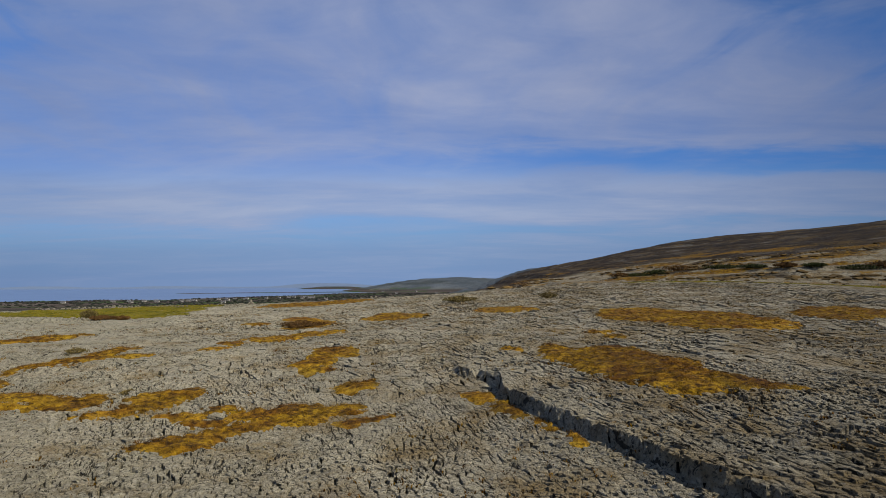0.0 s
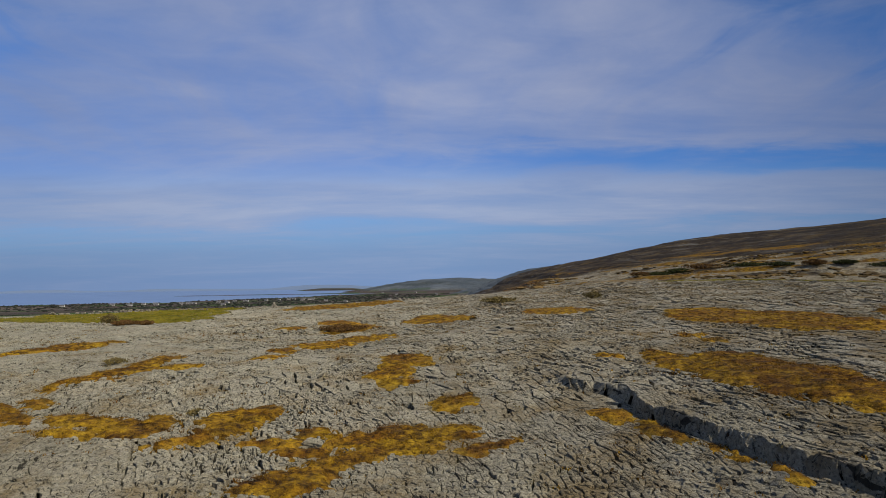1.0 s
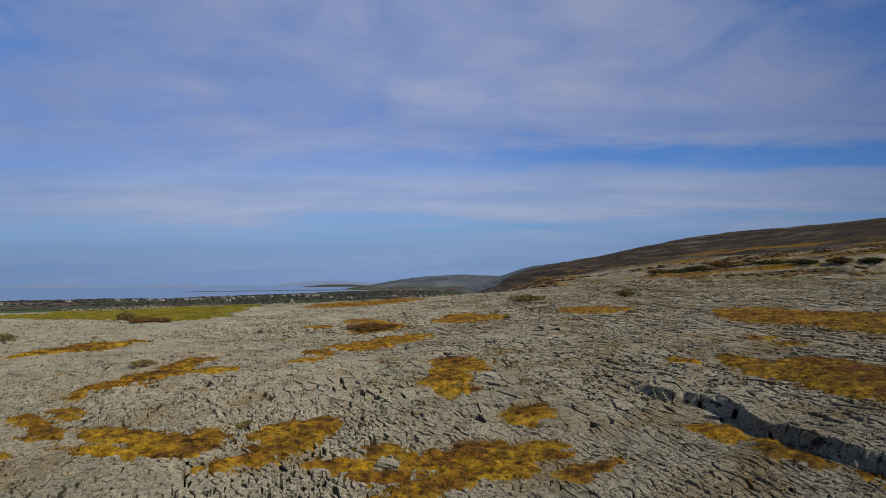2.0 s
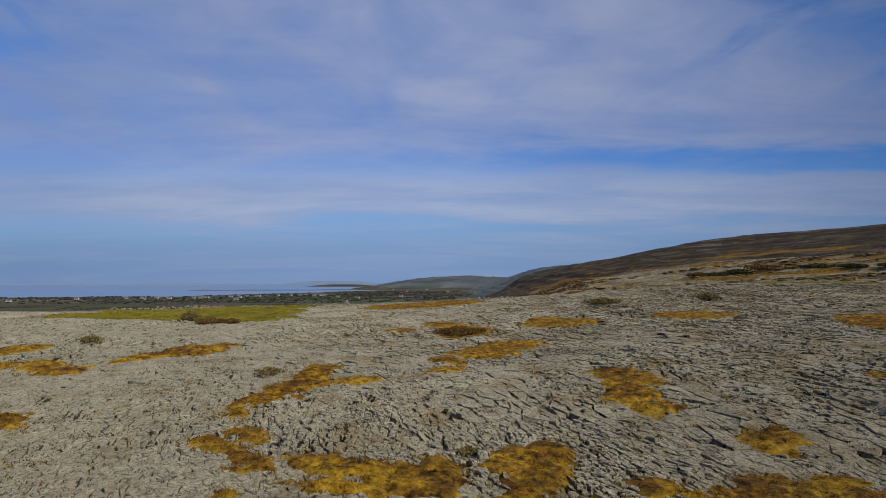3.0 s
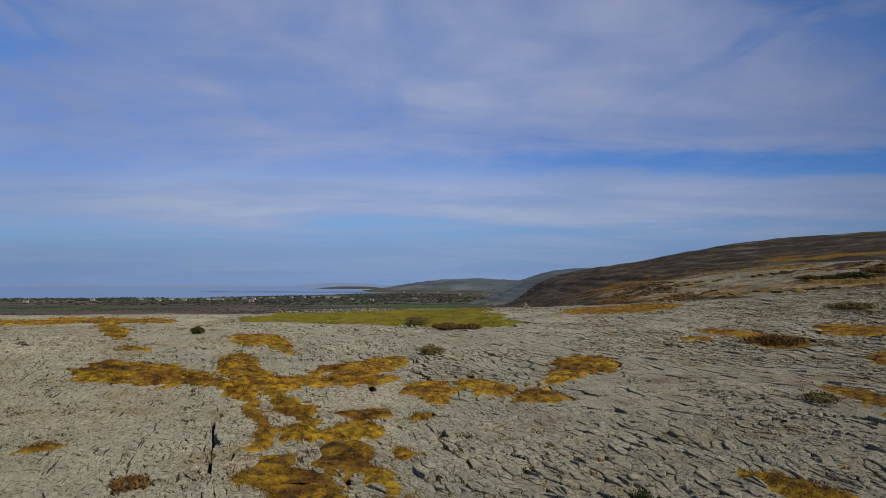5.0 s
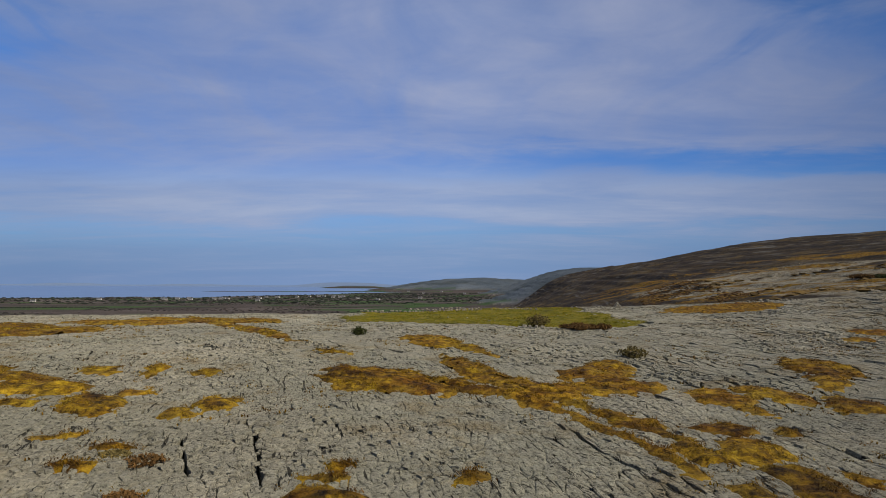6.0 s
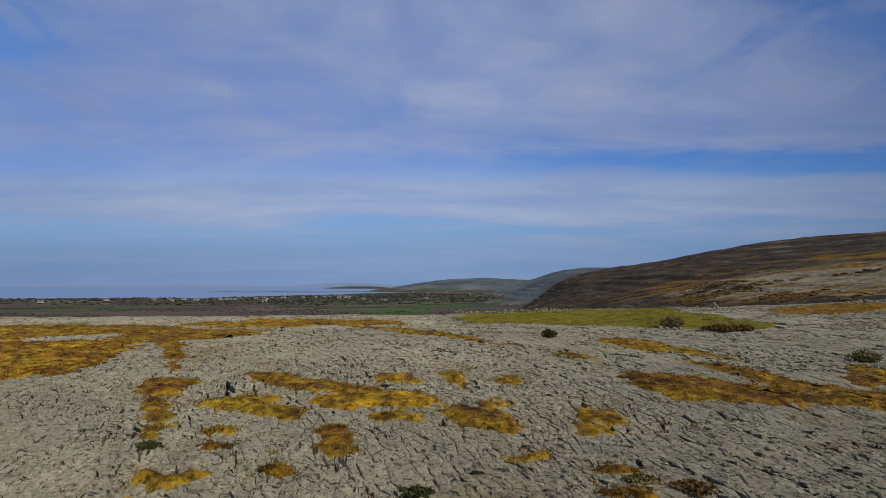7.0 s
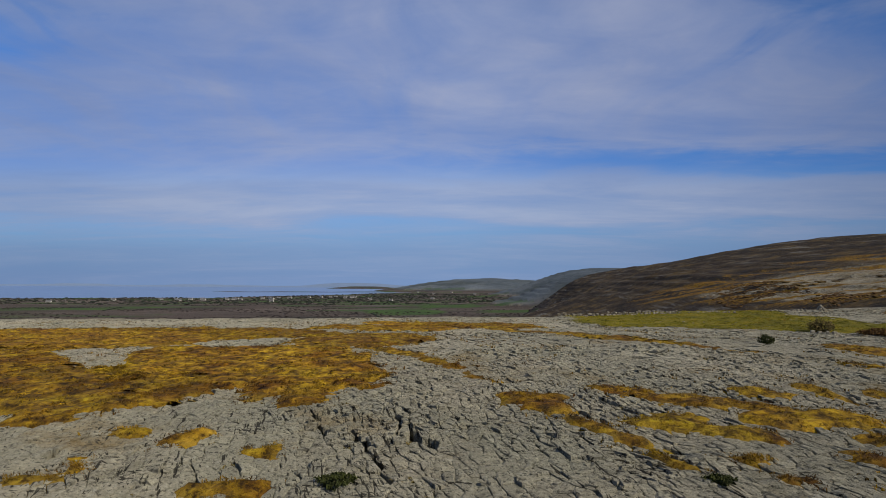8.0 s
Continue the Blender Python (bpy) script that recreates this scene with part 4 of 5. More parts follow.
def slab_arrays(across, along, n_i, n_j, far, seed):
    """Corners of every slab in the world, their faces and where each one's corners start."""
    outlines, mids, blocky, world, rng = slab_outlines(across, along, n_i, n_j, far, seed)
    made = [slab_rings(o, m, b, rng, far) for o, m, b in zip(outlines, mids, blocky)]
    flat = np.concatenate([np.asarray(rows) for rows, _, _ in made])
    wx, wy = world(flat[:, 0], flat[:, 1])
    east, strength = scarp_side(wx, wy)
    thin = 0.28 * strength * smooth(-1.0, -0.3, east) * smooth(2.0, 1.2, east) * (flat[:, 2] < -0.3)
    verts = np.stack([wx, wy, height(wx, wy) + flat[:, 2] + thin - (0.015 if far else 0)], 1)
    starts = np.r_[0, np.cumsum([len(rows) for rows, _, _ in made])]
    mx, my = world(np.array([m[0] for m in mids]), np.array([m[1] for m in mids]))
    return verts, [(q, t) for _, q, t in made], starts, mx, my


def pavement_part(verts, faces, starts, left_out=()):
    """All slabs but some, joined."""
    used = np.ones(len(verts), bool)
    for n in left_out:
        used[starts[n]:starts[n + 1]] = False
    index = np.cumsum(used) - 1
    quads = np.concatenate([q + starts[n] for n, (q, t) in enumerate(faces) if n not in left_out])
    tris = np.concatenate([t + starts[n] for n, (q, t) in enumerate(faces) if n not in left_out])
    me = mesh_of("pavement", verts[used], [index[quads], index[tris]], [LIMESTONE])
    rest = tagged(new("pavement", me), "grey weathered limestone slabs parted by open dark joints", kind="stuff")
    rest.parent = ground


def build_pavement():
    verts, faces, starts, mx, my = slab_arrays(0.62, 1.25, 440, 205, True, 6)
    pavement_part(verts, faces, starts)
    verts, faces, starts, mx, my = slab_arrays(0.29, 0.56, 900, 405, False, 5)
    # slabs that stand singly: a strip of the plan along the flight
    off = my - np.clip(-0.29 * mx, 0, 23) - 15.5
    single = set(np.argsort(np.where((mx < 4) & (mx > -84), np.abs(off), 1e9))[:300].tolist())
    pavement_part(verts, faces, starts, single)
    for n in sorted(single):
        corners = verts[starts[n]:starts[n + 1]]
        at = corners.mean(0)
        ob = new("slab", mesh_of("slab", corners - at, list(faces[n]), [LIMESTONE]))
        ob.parent, ob.location = ground, at


# ---- dry grass ----
def blades(points, rng, length, count, lean, width):
    """Tufts of bent blades at points in the plan; two quads a blade."""
    n = len(points) * count
    base = np.repeat(points, count, 0) + np.c_[rng.normal(0, 0.09, (n, 2)), np.zeros(n)]
    turn, out = rng.uniform(0, 2 * np.pi, n), rng.uniform(0.3, 1.0, n) * lean
    long = length * rng.uniform(0.6, 1.25, n) * np.repeat(rng.uniform(0.7, 1.3, len(points)), count)
    way = np.c_[np.cos(turn), np.sin(turn), np.zeros(n)]
    side = np.c_[-np.sin(turn), np.cos(turn), np.zeros(n)] * (width * rng.uniform(0.6, 1.3, n))[:, None]
    up = np.array([0, 0, 1.0])
    mid = base + way * (long * out * 0.35)[:, None] + up * (long * 0.6)[:, None]
    tip = base + way * (long * out)[:, None] + up * (long * (1.0 - 0.45 * out))[:, None]
    verts = np.stack([base - side, base + side, mid + side * 0.8, mid - side * 0.8, tip], 1).reshape(-1, 3)
    k = np.arange(n)[:, None] * 5
    return verts, k + [[0, 1, 2, 3]], k + [[3, 2, 4]]


def tussock(x, y):
    """Height of the matted tussocks over the rock."""
    a, b = lattice(x / 0.75, y / 0.75, 141), lattice(x / 0.33 + 7, y / 0.33, 143)
    return 0.07 * a + 0.07 * b + 0.06 * (fbm(x / 2.1, y / 2.1, 145) - 0.5)


def build_grass():
    """Each patch: a matted turf that thins out between the slabs, with loose blades standing out of it."""
    rng = np.random.default_rng(8)
    for n, p in enumerate(PATCHES):
        far = p[1] - 20
        step = 0.16 if far < 22 else 0.26 if far < 40 else 0.5
        before = [q for q in PATCHES[:n] if math.hypot(q[0] - p[0], q[1] - p[1]) < q[2] + q[3] + p[2] + p[3]]

        def taken(x, y):
            out = np.zeros(x.shape, bool)
            for q in before:
                out |= grass_in(q, x, y) > 1.3
            return out

        reach = 1.2 * max(p[2], p[3]) + 1.2
        xs, ys = np.arange(p[0] - reach, p[0] + reach, step), np.arange(p[1] - reach, p[1] + reach, step)
        gx, gy = np.meshgrid(xs, ys)
        x, y = gx.ravel(), gy.ravel()
        inside = (grass_in(p, x, y) - bare_in(x, y) > -0.15) & ~taken(x, y)
        faces = grid_faces(len(xs), len(ys))
        faces = faces[inside[faces].sum(1) >= 3]
        if len(faces) < 4:
            continue
        used = np.unique(faces)
        index = np.zeros(len(x), int)
        index[used] = np.arange(len(used))
        x, y = x[used] + rng.uniform(-0.3, 0.3, len(used)) * step, y[used] + rng.uniform(-0.3, 0.3, len(used)) * step
        edge = np.clip(grass_in(p, x, y) - bare_in(x, y), 0, 1.3)
        z = height(x, y) - 0.11 + 0.16 * edge + (tussock(x, y) - 0.07) * (0.6 + 0.6 * edge)
        ob = new("grass_patch", mesh_of("grass_patch", np.stack([x, y, z], 1), [index[faces]], [DRY_GRASS], True))
        ob.data.attributes.new("rim", "FLOAT", "POINT").data.foreach_set("value", np.clip(1.45 - edge, 0, 1).astype(np.float32))
        tagged(ob, "patch of matted dry ochre moor grass between bare limestone", "grass", "grass patches on the pavement", "stuff")
        count = int(math.pi * p[2] * p[3] * (9 if far < 25 else 3 if far < 40 else 1.5))
        pick = rng.choice(np.flatnonzero(edge > 0.7), max(count, 12)) if (edge > 0.7).any() else np.arange(4)
        bx, by = x[pick] + rng.uniform(-0.5, 0.5, len(pick)) * step, y[pick] + rng.uniform(-0.5, 0.5, len(pick)) * step
        thin = np.flatnonzero((edge > 0.3) & (edge < 0.9))
        if len(thin):
            fringe = rng.choice(thin, max(count // 3, 6))
            bx = np.r_[bx, x[fringe] + rng.normal(0, 0.7, len(fringe)) * step]
            by = np.r_[by, y[fringe] + rng.normal(0, 0.7, len(fringe)) * step]
            pick = np.r_[pick, fringe]
        pts = np.stack([bx, by, np.maximum(z[pick], height(bx, by) - 0.02)], 1)
        verts, quads, tris = blades(pts, rng, 0.085, 8, 2.4, 0.010 if far < 25 else 0.020)
        tufts = new("tuft", mesh_of("tuft", verts, [quads, tris], [DRY_GRASS]))
        tufts.parent = ob
        tagged(tufts, kind="stuff")


def build_meadow():
    rng = np.random.default_rng(18)
    x, y = rng.uniform(-68, 105, 60000), rng.uniform(72, 114, 60000)
    ok = meadow_at(x, y) > 0.5
    x, y = x[ok][:3600], y[ok][:3600]
    pts = np.stack([x, y, height(x, y) + 0.02], 1)
    verts, quads, tris = blades(pts, rng, 0.09, 6, 2.6, 0.05)
    tagged(new("meadow_grass", mesh_of("meadow_grass", verts, [quads, tris], [MEADOW_GRASS])), "rough yellow-green meadow grass inside the old walls", "grass", kind="stuff")


# ---- shrubs ----
def lump_verts(rng, count):
    """Points in an uneven, flattened crown."""
    way = rng.normal(0, 1, (count, 3))
    way /= np.linalg.norm(way, axis=1)[:, None]
    lobe = 0.62 + 0.55 * np.abs(np.sin(3.1 * way[:, 0] + 1.7) * np.cos(2.7 * way[:, 1] - 0.6)) + 0.18 * rng.random(count)
    return way * (lobe * rng.uniform(0.35, 1.0, count) ** 0.4)[:, None]


def shrub(name, x, y, across, high, leaf, mat, label, count=900, leaf_size=0.05, group="", seed=1):
    """A low shrub: bent stems from one root and a ragged crown of small leaf clusters."""
    rng = np.random.default_rng(seed)
    thing = anchor(name, x, y, label, "shrub", group, 0.04)
    for k in range(5):
        turn, bm = rng.uniform(0, 6.28), bmesh.new()
        reach = across * rng.uniform(0.2, 0.42)
        rings = []
        for q in range(4):
            s = q / 3
            at = Vector((math.cos(turn) * reach * s**1.3, math.sin(turn) * reach * s**1.3, high * 0.75 * s))
            thick = 0.030 * (1.15 - s) * across
            rings.append([bm.verts.new(at + Vector((math.cos(a) * thick, math.sin(a) * thick, 0))) for a in (0, 1.57, 3.14, 4.71)])
        for low, top in zip(rings, rings[1:]):
            for m in range(4):
                bm.faces.new((low[m], low[(m + 1) % 4], top[(m + 1) % 4], top[m]))
        part("stem", bm, BARK, thing)
    at = lump_verts(rng, count) * (across / 2, across / 2, high * 0.55) + (0, 0, high * 0.5)
    at = at[at[:, 2] > 0.0]
    n = len(at)
    d1, d2 = rng.normal(0, 1, (n, 3)), rng.normal(0, 1, (n, 3))
    d1 *= (leaf_size * rng.uniform(0.6, 1.4, n) / np.linalg.norm(d1, axis=1))[:, None]
    d2 *= (leaf_size * 0.6 / np.linalg.norm(d2, axis=1))[:, None]
    verts = np.stack([at - d1, at + d2, at + d1, at - d2 + (0, 0, leaf_size * 0.4)], 1).reshape(-1, 3)
    crown = new(leaf, mesh_of(leaf, verts, [np.arange(n * 4).reshape(-1, 4)], [mat]))
    crown.parent = thing
    return thing


def build_shrubs():
    shrub("juniper_bush", -38.1, 30.4, 1.2, 0.75, "crown", JUNIPER, "dark green juniper bush growing out of a rock joint", 4200, 0.045, seed=2)
    shrub("juniper_bush", -60.0, 58.4, 0.85, 0.5, "crown", JUNIPER, "small dark juniper bush on bare limestone", 900, 0.06, seed=3)
    shrub("bracken_clump", -42.7, 74.0, 3.0, 0.5, "frond_crown", RUSSET, "low rust-brown bracken at the meadow's edge", 2600, 0.10, seed=4)
    shrub("bracken_clump", -40.5, 74.5, 1.6, 0.5, "frond_crown", RUSSET, "small rust-brown bracken at the meadow's edge", 1100, 0.10, seed=5)
    shrub("thorn_bush", -46.0, 76.6, 2.0, 1.1, "twig_crown", GREY_SHRUB, "bare grey thorn bush beside a heap of stones", 1200, 0.09, seed=6)
    shrub("heather_clump", -43.6, 54.4, 1.5, 0.6, "twig_crown", GREY_SHRUB, "dry olive-grey heather clump on bare rock", 900, 0.07, seed=7)
    shrub("heather_clump", -26.7, 43.1, 1.5, 0.35, "twig_crown", GREY_SHRUB, "flat grey-green heather cushion on bare rock", 700, 0.06, seed=8)
    shrub("heather_clump", 14.8, 83.0, 2.4, 0.9, "twig_crown", GREY_SHRUB, "dry olive-grey heather clump below the hill", 900, 0.10, seed=9)
    shrub("heather_clump", 2.4, 85.0, 4.5, 0.8, "twig_crown", GREY_SHRUB, "wide olive-grey heather clump on the rise", 1400, 0.12, seed=10)
    shrub("bracken_clump", -15.9, 66.5, 4.2, 0.7, "frond_crown", RUSSET, "rust-brown heather and bracken in a hollow", 2200, 0.10, seed=11)
    shrub("bracken_clump", -60.8, 34.0, 0.85, 0.18, "frond_crown", RUSSET, "small dark cushion of dead heather on rock", 500, 0.05, seed=12)
    shrub("heather_clump", -80.2, 35.3, 0.75, 0.16, "twig_crown", JUNIPER, "small dark mat of juniper in a rock joint", 700, 0.05, seed=13)
    shrub("heather_clump", -61.7, 34.3, 0.7, 0.14, "twig_crown", GREY_SHRUB, "small grey-green heather cushion on rock", 500, 0.05, seed=14)
    shrub("heather_clump", -66.3, 33.1, 0.6, 0.14, "twig_crown", JUNIPER, "small dark mat of juniper on rock", 500, 0.05, seed=15)
    shrub("bracken_clump", -60.2, 32.0, 0.7, 0.14, "frond_crown", RUSSET, "low brown cushion of dead heather on rock", 500, 0.05, seed=16)
    shrub("heather_clump", -72.6, 35.3, 0.55, 0.12, "twig_crown", JUNIPER, "thin dark green cushion in a rock joint", 400, 0.05, seed=17)
    shrub("heather_clump", -16.2, 30.6, 0.9, 0.2, "twig_crown", GREY_SHRUB, "grey dead heather among broken slabs", 500, 0.05, seed=18)
    shrub("bracken_clump", -49.8, 31.9, 1.0, 0.18, "frond_crown", RUSSET, "rust-brown cushion of dead bracken beside the turf", 600, 0.06, seed=19)
    rng = np.random.default_rng(77)
    for k in range(13):
        x = 54 + 6.0 * k + rng.uniform(-1.5, 1.5)
        y = float(np.interp(x, [54, 71, 87, 101, 130], [181, 177, 153, 146, 141])) + rng.uniform(-1, 1)
        shrub("thorn_bush", x, y, rng.uniform(5.0, 9.5), rng.uniform(0.9, 1.6), "twig_crown", RUSSET if k % 3 == 0 else JUNIPER,
              "dark scrub growing along an old field bank", 1500, 0.22, "scrub along the bank", 100 + k)


# ---- drystone walls and loose stones ----
def stone_shape(rng, size):
    """One irregular field stone: a box with pushed corners and chipped edges."""
    bm = bmesh.new()
    bmesh.ops.create_cube(bm, size=1.0)
    for v in bm.verts:
        v.co = Vector((v.co.x * size[0] * rng.uniform(0.7, 1.05), v.co.y * size[1] * rng.uniform(0.7, 1.05), v.co.z * size[2] * rng.uniform(0.75, 1.05)))
    bmesh.ops.bevel(bm, geom=bm.edges[:], offset=min(size) * 0.16, segments=1, affect="EDGES")
    return bm


def stone_meshes(count, sizes, seed, mat):
    rng, out = random.Random(seed), []
    for k in range(count):
        bm = stone_shape(rng, [s * rng.uniform(0.75, 1.3) for s in sizes])
        me = bpy.data.meshes.new("stone")
        bm.to_mesh(me)
        bm.free()
        me.materials.append(mat)
        out.append(me)
    return out


def along(points, step):
    """Places every step metres along a line of points in the plan."""
    out = []
    for (ax, ay), (bx, by) in zip(points, points[1:]):
        n = max(1, int(math.hypot(bx - ax, by - ay) / step))
        out += [(ax + (bx - ax) * k / n, ay + (by - ay) * k / n, math.atan2(by - ay, bx - ax)) for k in range(n)]
    return out


def drystone_wall(points, high, label, seed, shapes, gaps=0.2):
    """Courses of stones, tumbled in places, each stone a part of the wall."""
    rng = random.Random(seed)
    x0, y0 = points[0]
    thing = anchor("drystone_wall", x0, y0, label, "stone wall")
    base = thing.matrix_world.translation
    for x, y, turn in along(points, 0.42):
        if float(lattice(x / 4.0, y / 4.0, seed + 50)) < gaps:
            continue
        up = high * (0.55 + 0.75 * float(lattice(x / 3.0, y / 3.0, seed)))
        z = float(height(x, y)) - 0.05
        while up > 0.12:
            tall = rng.uniform(0.18, 0.36)
            ob = new("stone", rng.choice(shapes))
            ob.parent = thing
            ob.matrix_local = pose(x - base.x + rng.uniform(-0.16, 0.16), y - base.y + rng.uniform(-0.22, 0.22), z - base.z + tall / 2,
                                   rng.uniform(-8, 8), rng.uniform(-8, 8), math.degrees(turn) + rng.uniform(-25, 25)) @ Matrix.Diagonal((1, 1, tall / 0.34, 1))
            z, up = z + tall * 0.88, up - tall


def build_walls():
    shapes = stone_meshes(9, (0.36, 0.30, 0.26), 31, WALL_STONE)
    drystone_wall([(-66, 95.6), (-64, 96), (-50, 98.6)], 0.62, "tumbled grey drystone wall along the far edge of the meadow", 5, shapes)
    drystone_wall([(-49, 98.8), (-45, 99.5), (-25, 101), (-6, 102), (8, 103)], 0.30, "almost vanished line of stones behind the meadow", 8, shapes, 0.52)
    drystone_wall([(-47.4, 75.6), (-45.4, 75.0)], 0.4, "low heap of grey stones left from an old wall on the meadow", 6, shapes)
    drystone_wall([(48, 182), (71, 178.5), (87, 154.5), (101, 147.5), (128, 142.5)], 0.5, "low broken drystone wall under the hill", 7, shapes, 0.62)


def boulder(x, y, size, turn, label, seed):
    """One loose block of limestone, half sunk among the slabs."""
    rng = random.Random(seed)
    bm = stone_shape(rng, size)
    bmesh.ops.subdivide_edges(bm, edges=bm.edges[:], cuts=1, use_grid_fill=True)
    for v in bm.verts:
        v.co += Vector([rng.uniform(-0.06, 0.06) * s for s in size])
    ob = part("boulder", bm, LIMESTONE)
    ob.matrix_world = pose(x, y, float(height(x, y)) + 0.25 * size[2], rng.uniform(-8, 8), rng.uniform(-8, 8), turn)
    tagged(ob, label, "boulder", "loose blocks on the pavement")


def cairn(x, y):
    """A small heap of stones on the skyline."""
    rng = random.Random(41)
    thing = anchor("cairn", x, y, "small heap of pale stones on the edge of the pavement", "cairn")
    for level, count in enumerate((6, 4, 2, 1)):
        for k in range(count):
            a, r = 6.28 * k / count + level, 0.42 - 0.12 * level if count > 1 else 0
            bm = stone_shape(rng, [rng.uniform(0.26, 0.42), rng.uniform(0.22, 0.34), rng.uniform(0.18, 0.26)])
            ob = part("stone", bm, WALL_STONE, thing)
            ob.matrix_local = pose(r * math.cos(a), r * math.sin(a), 0.08 + 0.19 * level, rng.uniform(-12, 12), rng.uniform(-12, 12), rng.uniform(0, 360))


def build_boulders():
    boulder(-49.2, 32.1, (0.62, 0.46, 0.34), 20, "pale limestone block beside rust-brown bracken", 1)
    boulder(-10.3, 27.2, (0.85, 0.60, 0.24), -15, "flat grey slab lying loose in dry grass", 2)
    boulder(-12.4, 26.2, (0.70, 0.50, 0.20), 35, "small grey slab lying loose in dry grass", 3)
    boulder(-16.6, 30.9, (0.60, 0.42, 0.30), 60, "upturned grey block among broken slabs", 4)
    boulder(-15.7, 30.2, (0.50, 0.40, 0.34), 10, "upturned grey block among broken slabs", 5)


def scatter(name, places, shapes_mesh, label, category):
    """Many small pieces as one mesh, each a turned and scaled copy of a shape."""
    rng = np.random.default_rng(55)
    all_v, tri, quad, start = [], [], [], 0
    kit = []
    for me in shapes_mesh:
        v = np.zeros(len(me.vertices) * 3, np.float32)
        me.vertices.foreach_get("co", v)
        kit.append((v.reshape(-1, 3), [tuple(p.vertices) for p in me.polygons]))
    for x, y, z, size in places:
        v, faces = kit[rng.integers(len(kit))]
        a = rng.uniform(0, 6.28)
        c, s = math.cos(a), math.sin(a)
        all_v.append(np.stack([v[:, 0] * c - v[:, 1] * s, v[:, 0] * s + v[:, 1] * c, v[:, 2]], 1) * size + (x, y, z))
        for f in faces:
            (tri if len(f) == 3 else quad).append([q + start for q in f]) if len(f) in (3, 4) else tri.extend([[f[0] + start, f[m] + start, f[m + 1] + start] for m in range(1, len(f) - 1)])
        start += len(v)
    return tagged(new(name, mesh_of(name, np.concatenate(all_v), [np.array(tri), np.array(quad)], [shapes_mesh[0].materials[0]])), label, category, kind="stuff")


def build_loose():
    rng = np.random.default_rng(9)
    x, y = rng.uniform(-120, 40, 9000), rng.uniform(12, 90, 9000)
    ok = on_pavement(x, y) & (grass_at(x, y) < 0.6) & (fbm(x / 7, y / 7, 95) > 0.60 - 0.16 * smooth(-30, 0, x))
    x, y = x[ok][:1300], y[ok][:1300]
    z = height(x, y)
    shapes = stone_meshes(6, (0.24, 0.17, 0.09), 37, LIMESTONE)
    scatter("loose_stones", list(zip(x, y, z + 0.02, rng.uniform(0.4, 1.3, len(x)))), shapes, "loose pale stones scattered over the pavement", "stones")
    # flat chips of weathered rock
    chips = []
    for k in range(5):
        bm = bmesh.new()
        bmesh.ops.create_cube(bm, size=1.0)
        for v in bm.verts:
            v.co = Vector((v.co.x * rng.uniform(0.5, 1.1), v.co.y * rng.uniform(0.4, 0.9), v.co.z * rng.uniform(0.15, 0.45) + v.co.x * rng.uniform(-0.12, 0.12)))
        me = bpy.data.meshes.new("chip")
        bm.to_mesh(me)
        bm.free()
        me.materials.append(LIMESTONE)
        chips.append(me)
    x, y = rng.uniform(-125, 50, 120000), 12 + 88 * rng.uniform(0, 1, 120000) ** 1.3
    rough = fbm(x / 5, y / 5, 96) + 0.10 * smooth(-35, 0, x) + 0.05 * smooth(-75, -50, x) * smooth(38, 50, y)
    ok = on_pavement(x, y) & (grass_at(x, y) < 0.4) & (meadow_at(x, y) < 0.3) & (rough + rng.normal(0, 0.05, x.shape) > 0.56)
    x, y = x[ok][:22000], y[ok][:22000]
    scatter("rock_chips", list(zip(x, y, height(x, y) + 0.012, rng.uniform(0.10, 0.34, len(x)))), chips, "flat grey chips of weathered limestone on the slabs", "stones")
    # blocks that broke off the ledges of the hill
    x, y = rng.uniform(8, 260, 9000), 112 + 330 * rng.uniform(0, 1, 9000) ** 1.6
    ok = (fbm(x / 30, y / 9, 97) > 0.50) & (y < brink_at(x) + 10)
    ok &= y < 300
    x, y = x[ok][:1300], y[ok][:1300]
    scatter("ledge_blocks", list(zip(x, y, height(x, y), rng.uniform(1.4, 4.0, len(x)))), shapes, "grey limestone blocks along the ledges of the hill", "stones")
    x, y = rng.uniform(8, 300, 14000), 112 + 380 * rng.uniform(0, 1, 14000) ** 1.5
    ok = (fbm(x / 38, y / 10, 63) > 0.56) & (y < brink_at(x) + 25) & (y < 250)
    x, y = x[ok][:1500], y[ok][:1500]
    lumps("hill_scrub", x, y, rng.uniform(0.15, 0.45, len(x)) * (1 + y / 400), SCRUB, "low dark heather and hazel scrub on the hill", "scrub", 98)
    # bare hazel in the gully under the brink
    x, y = rng.uniform(4, 75, 9000), rng.uniform(160, 470, 9000)
    past = past_brink(x, y)
    ok = (past > 1) & (past < 24) & (y < 330) & (fbm(x / 22, y / 40, 109) > 0.47)
    x, y = x[ok][:800], y[ok][:800]
    lumps("hazel_scrub", x, y, rng.uniform(0.15, 0.36, len(x)), HAZEL, "leafless russet hazel scrub in the gully under the hill", "scrub", 110)
    # small growth in the joints
    x, y = rng.uniform(-125, 45, 24000), rng.uniform(12, 98, 24000)
    edge = grass_at(x, y)
    ok = on_pavement(x, y) & ((edge > 0.05) & (edge < 0.6) | (fbm(x / 5, y / 5, 99) > 0.60 - 0.14 * smooth(-30, 5, x)))
    x, y = x[ok][:6200], y[ok][:6200]
    pts = np.stack([x, y, height(x, y) - 0.06], 1)
    verts, quads, tris = blades(pts, rng, 0.15, 6, 1.2, 0.022)
    tagged(new("joint_grass", mesh_of("joint_grass", verts, [quads, tris], [DRY_GRASS])), "thin dry grass rooted in the rock joints", "grass", kind="stuff")
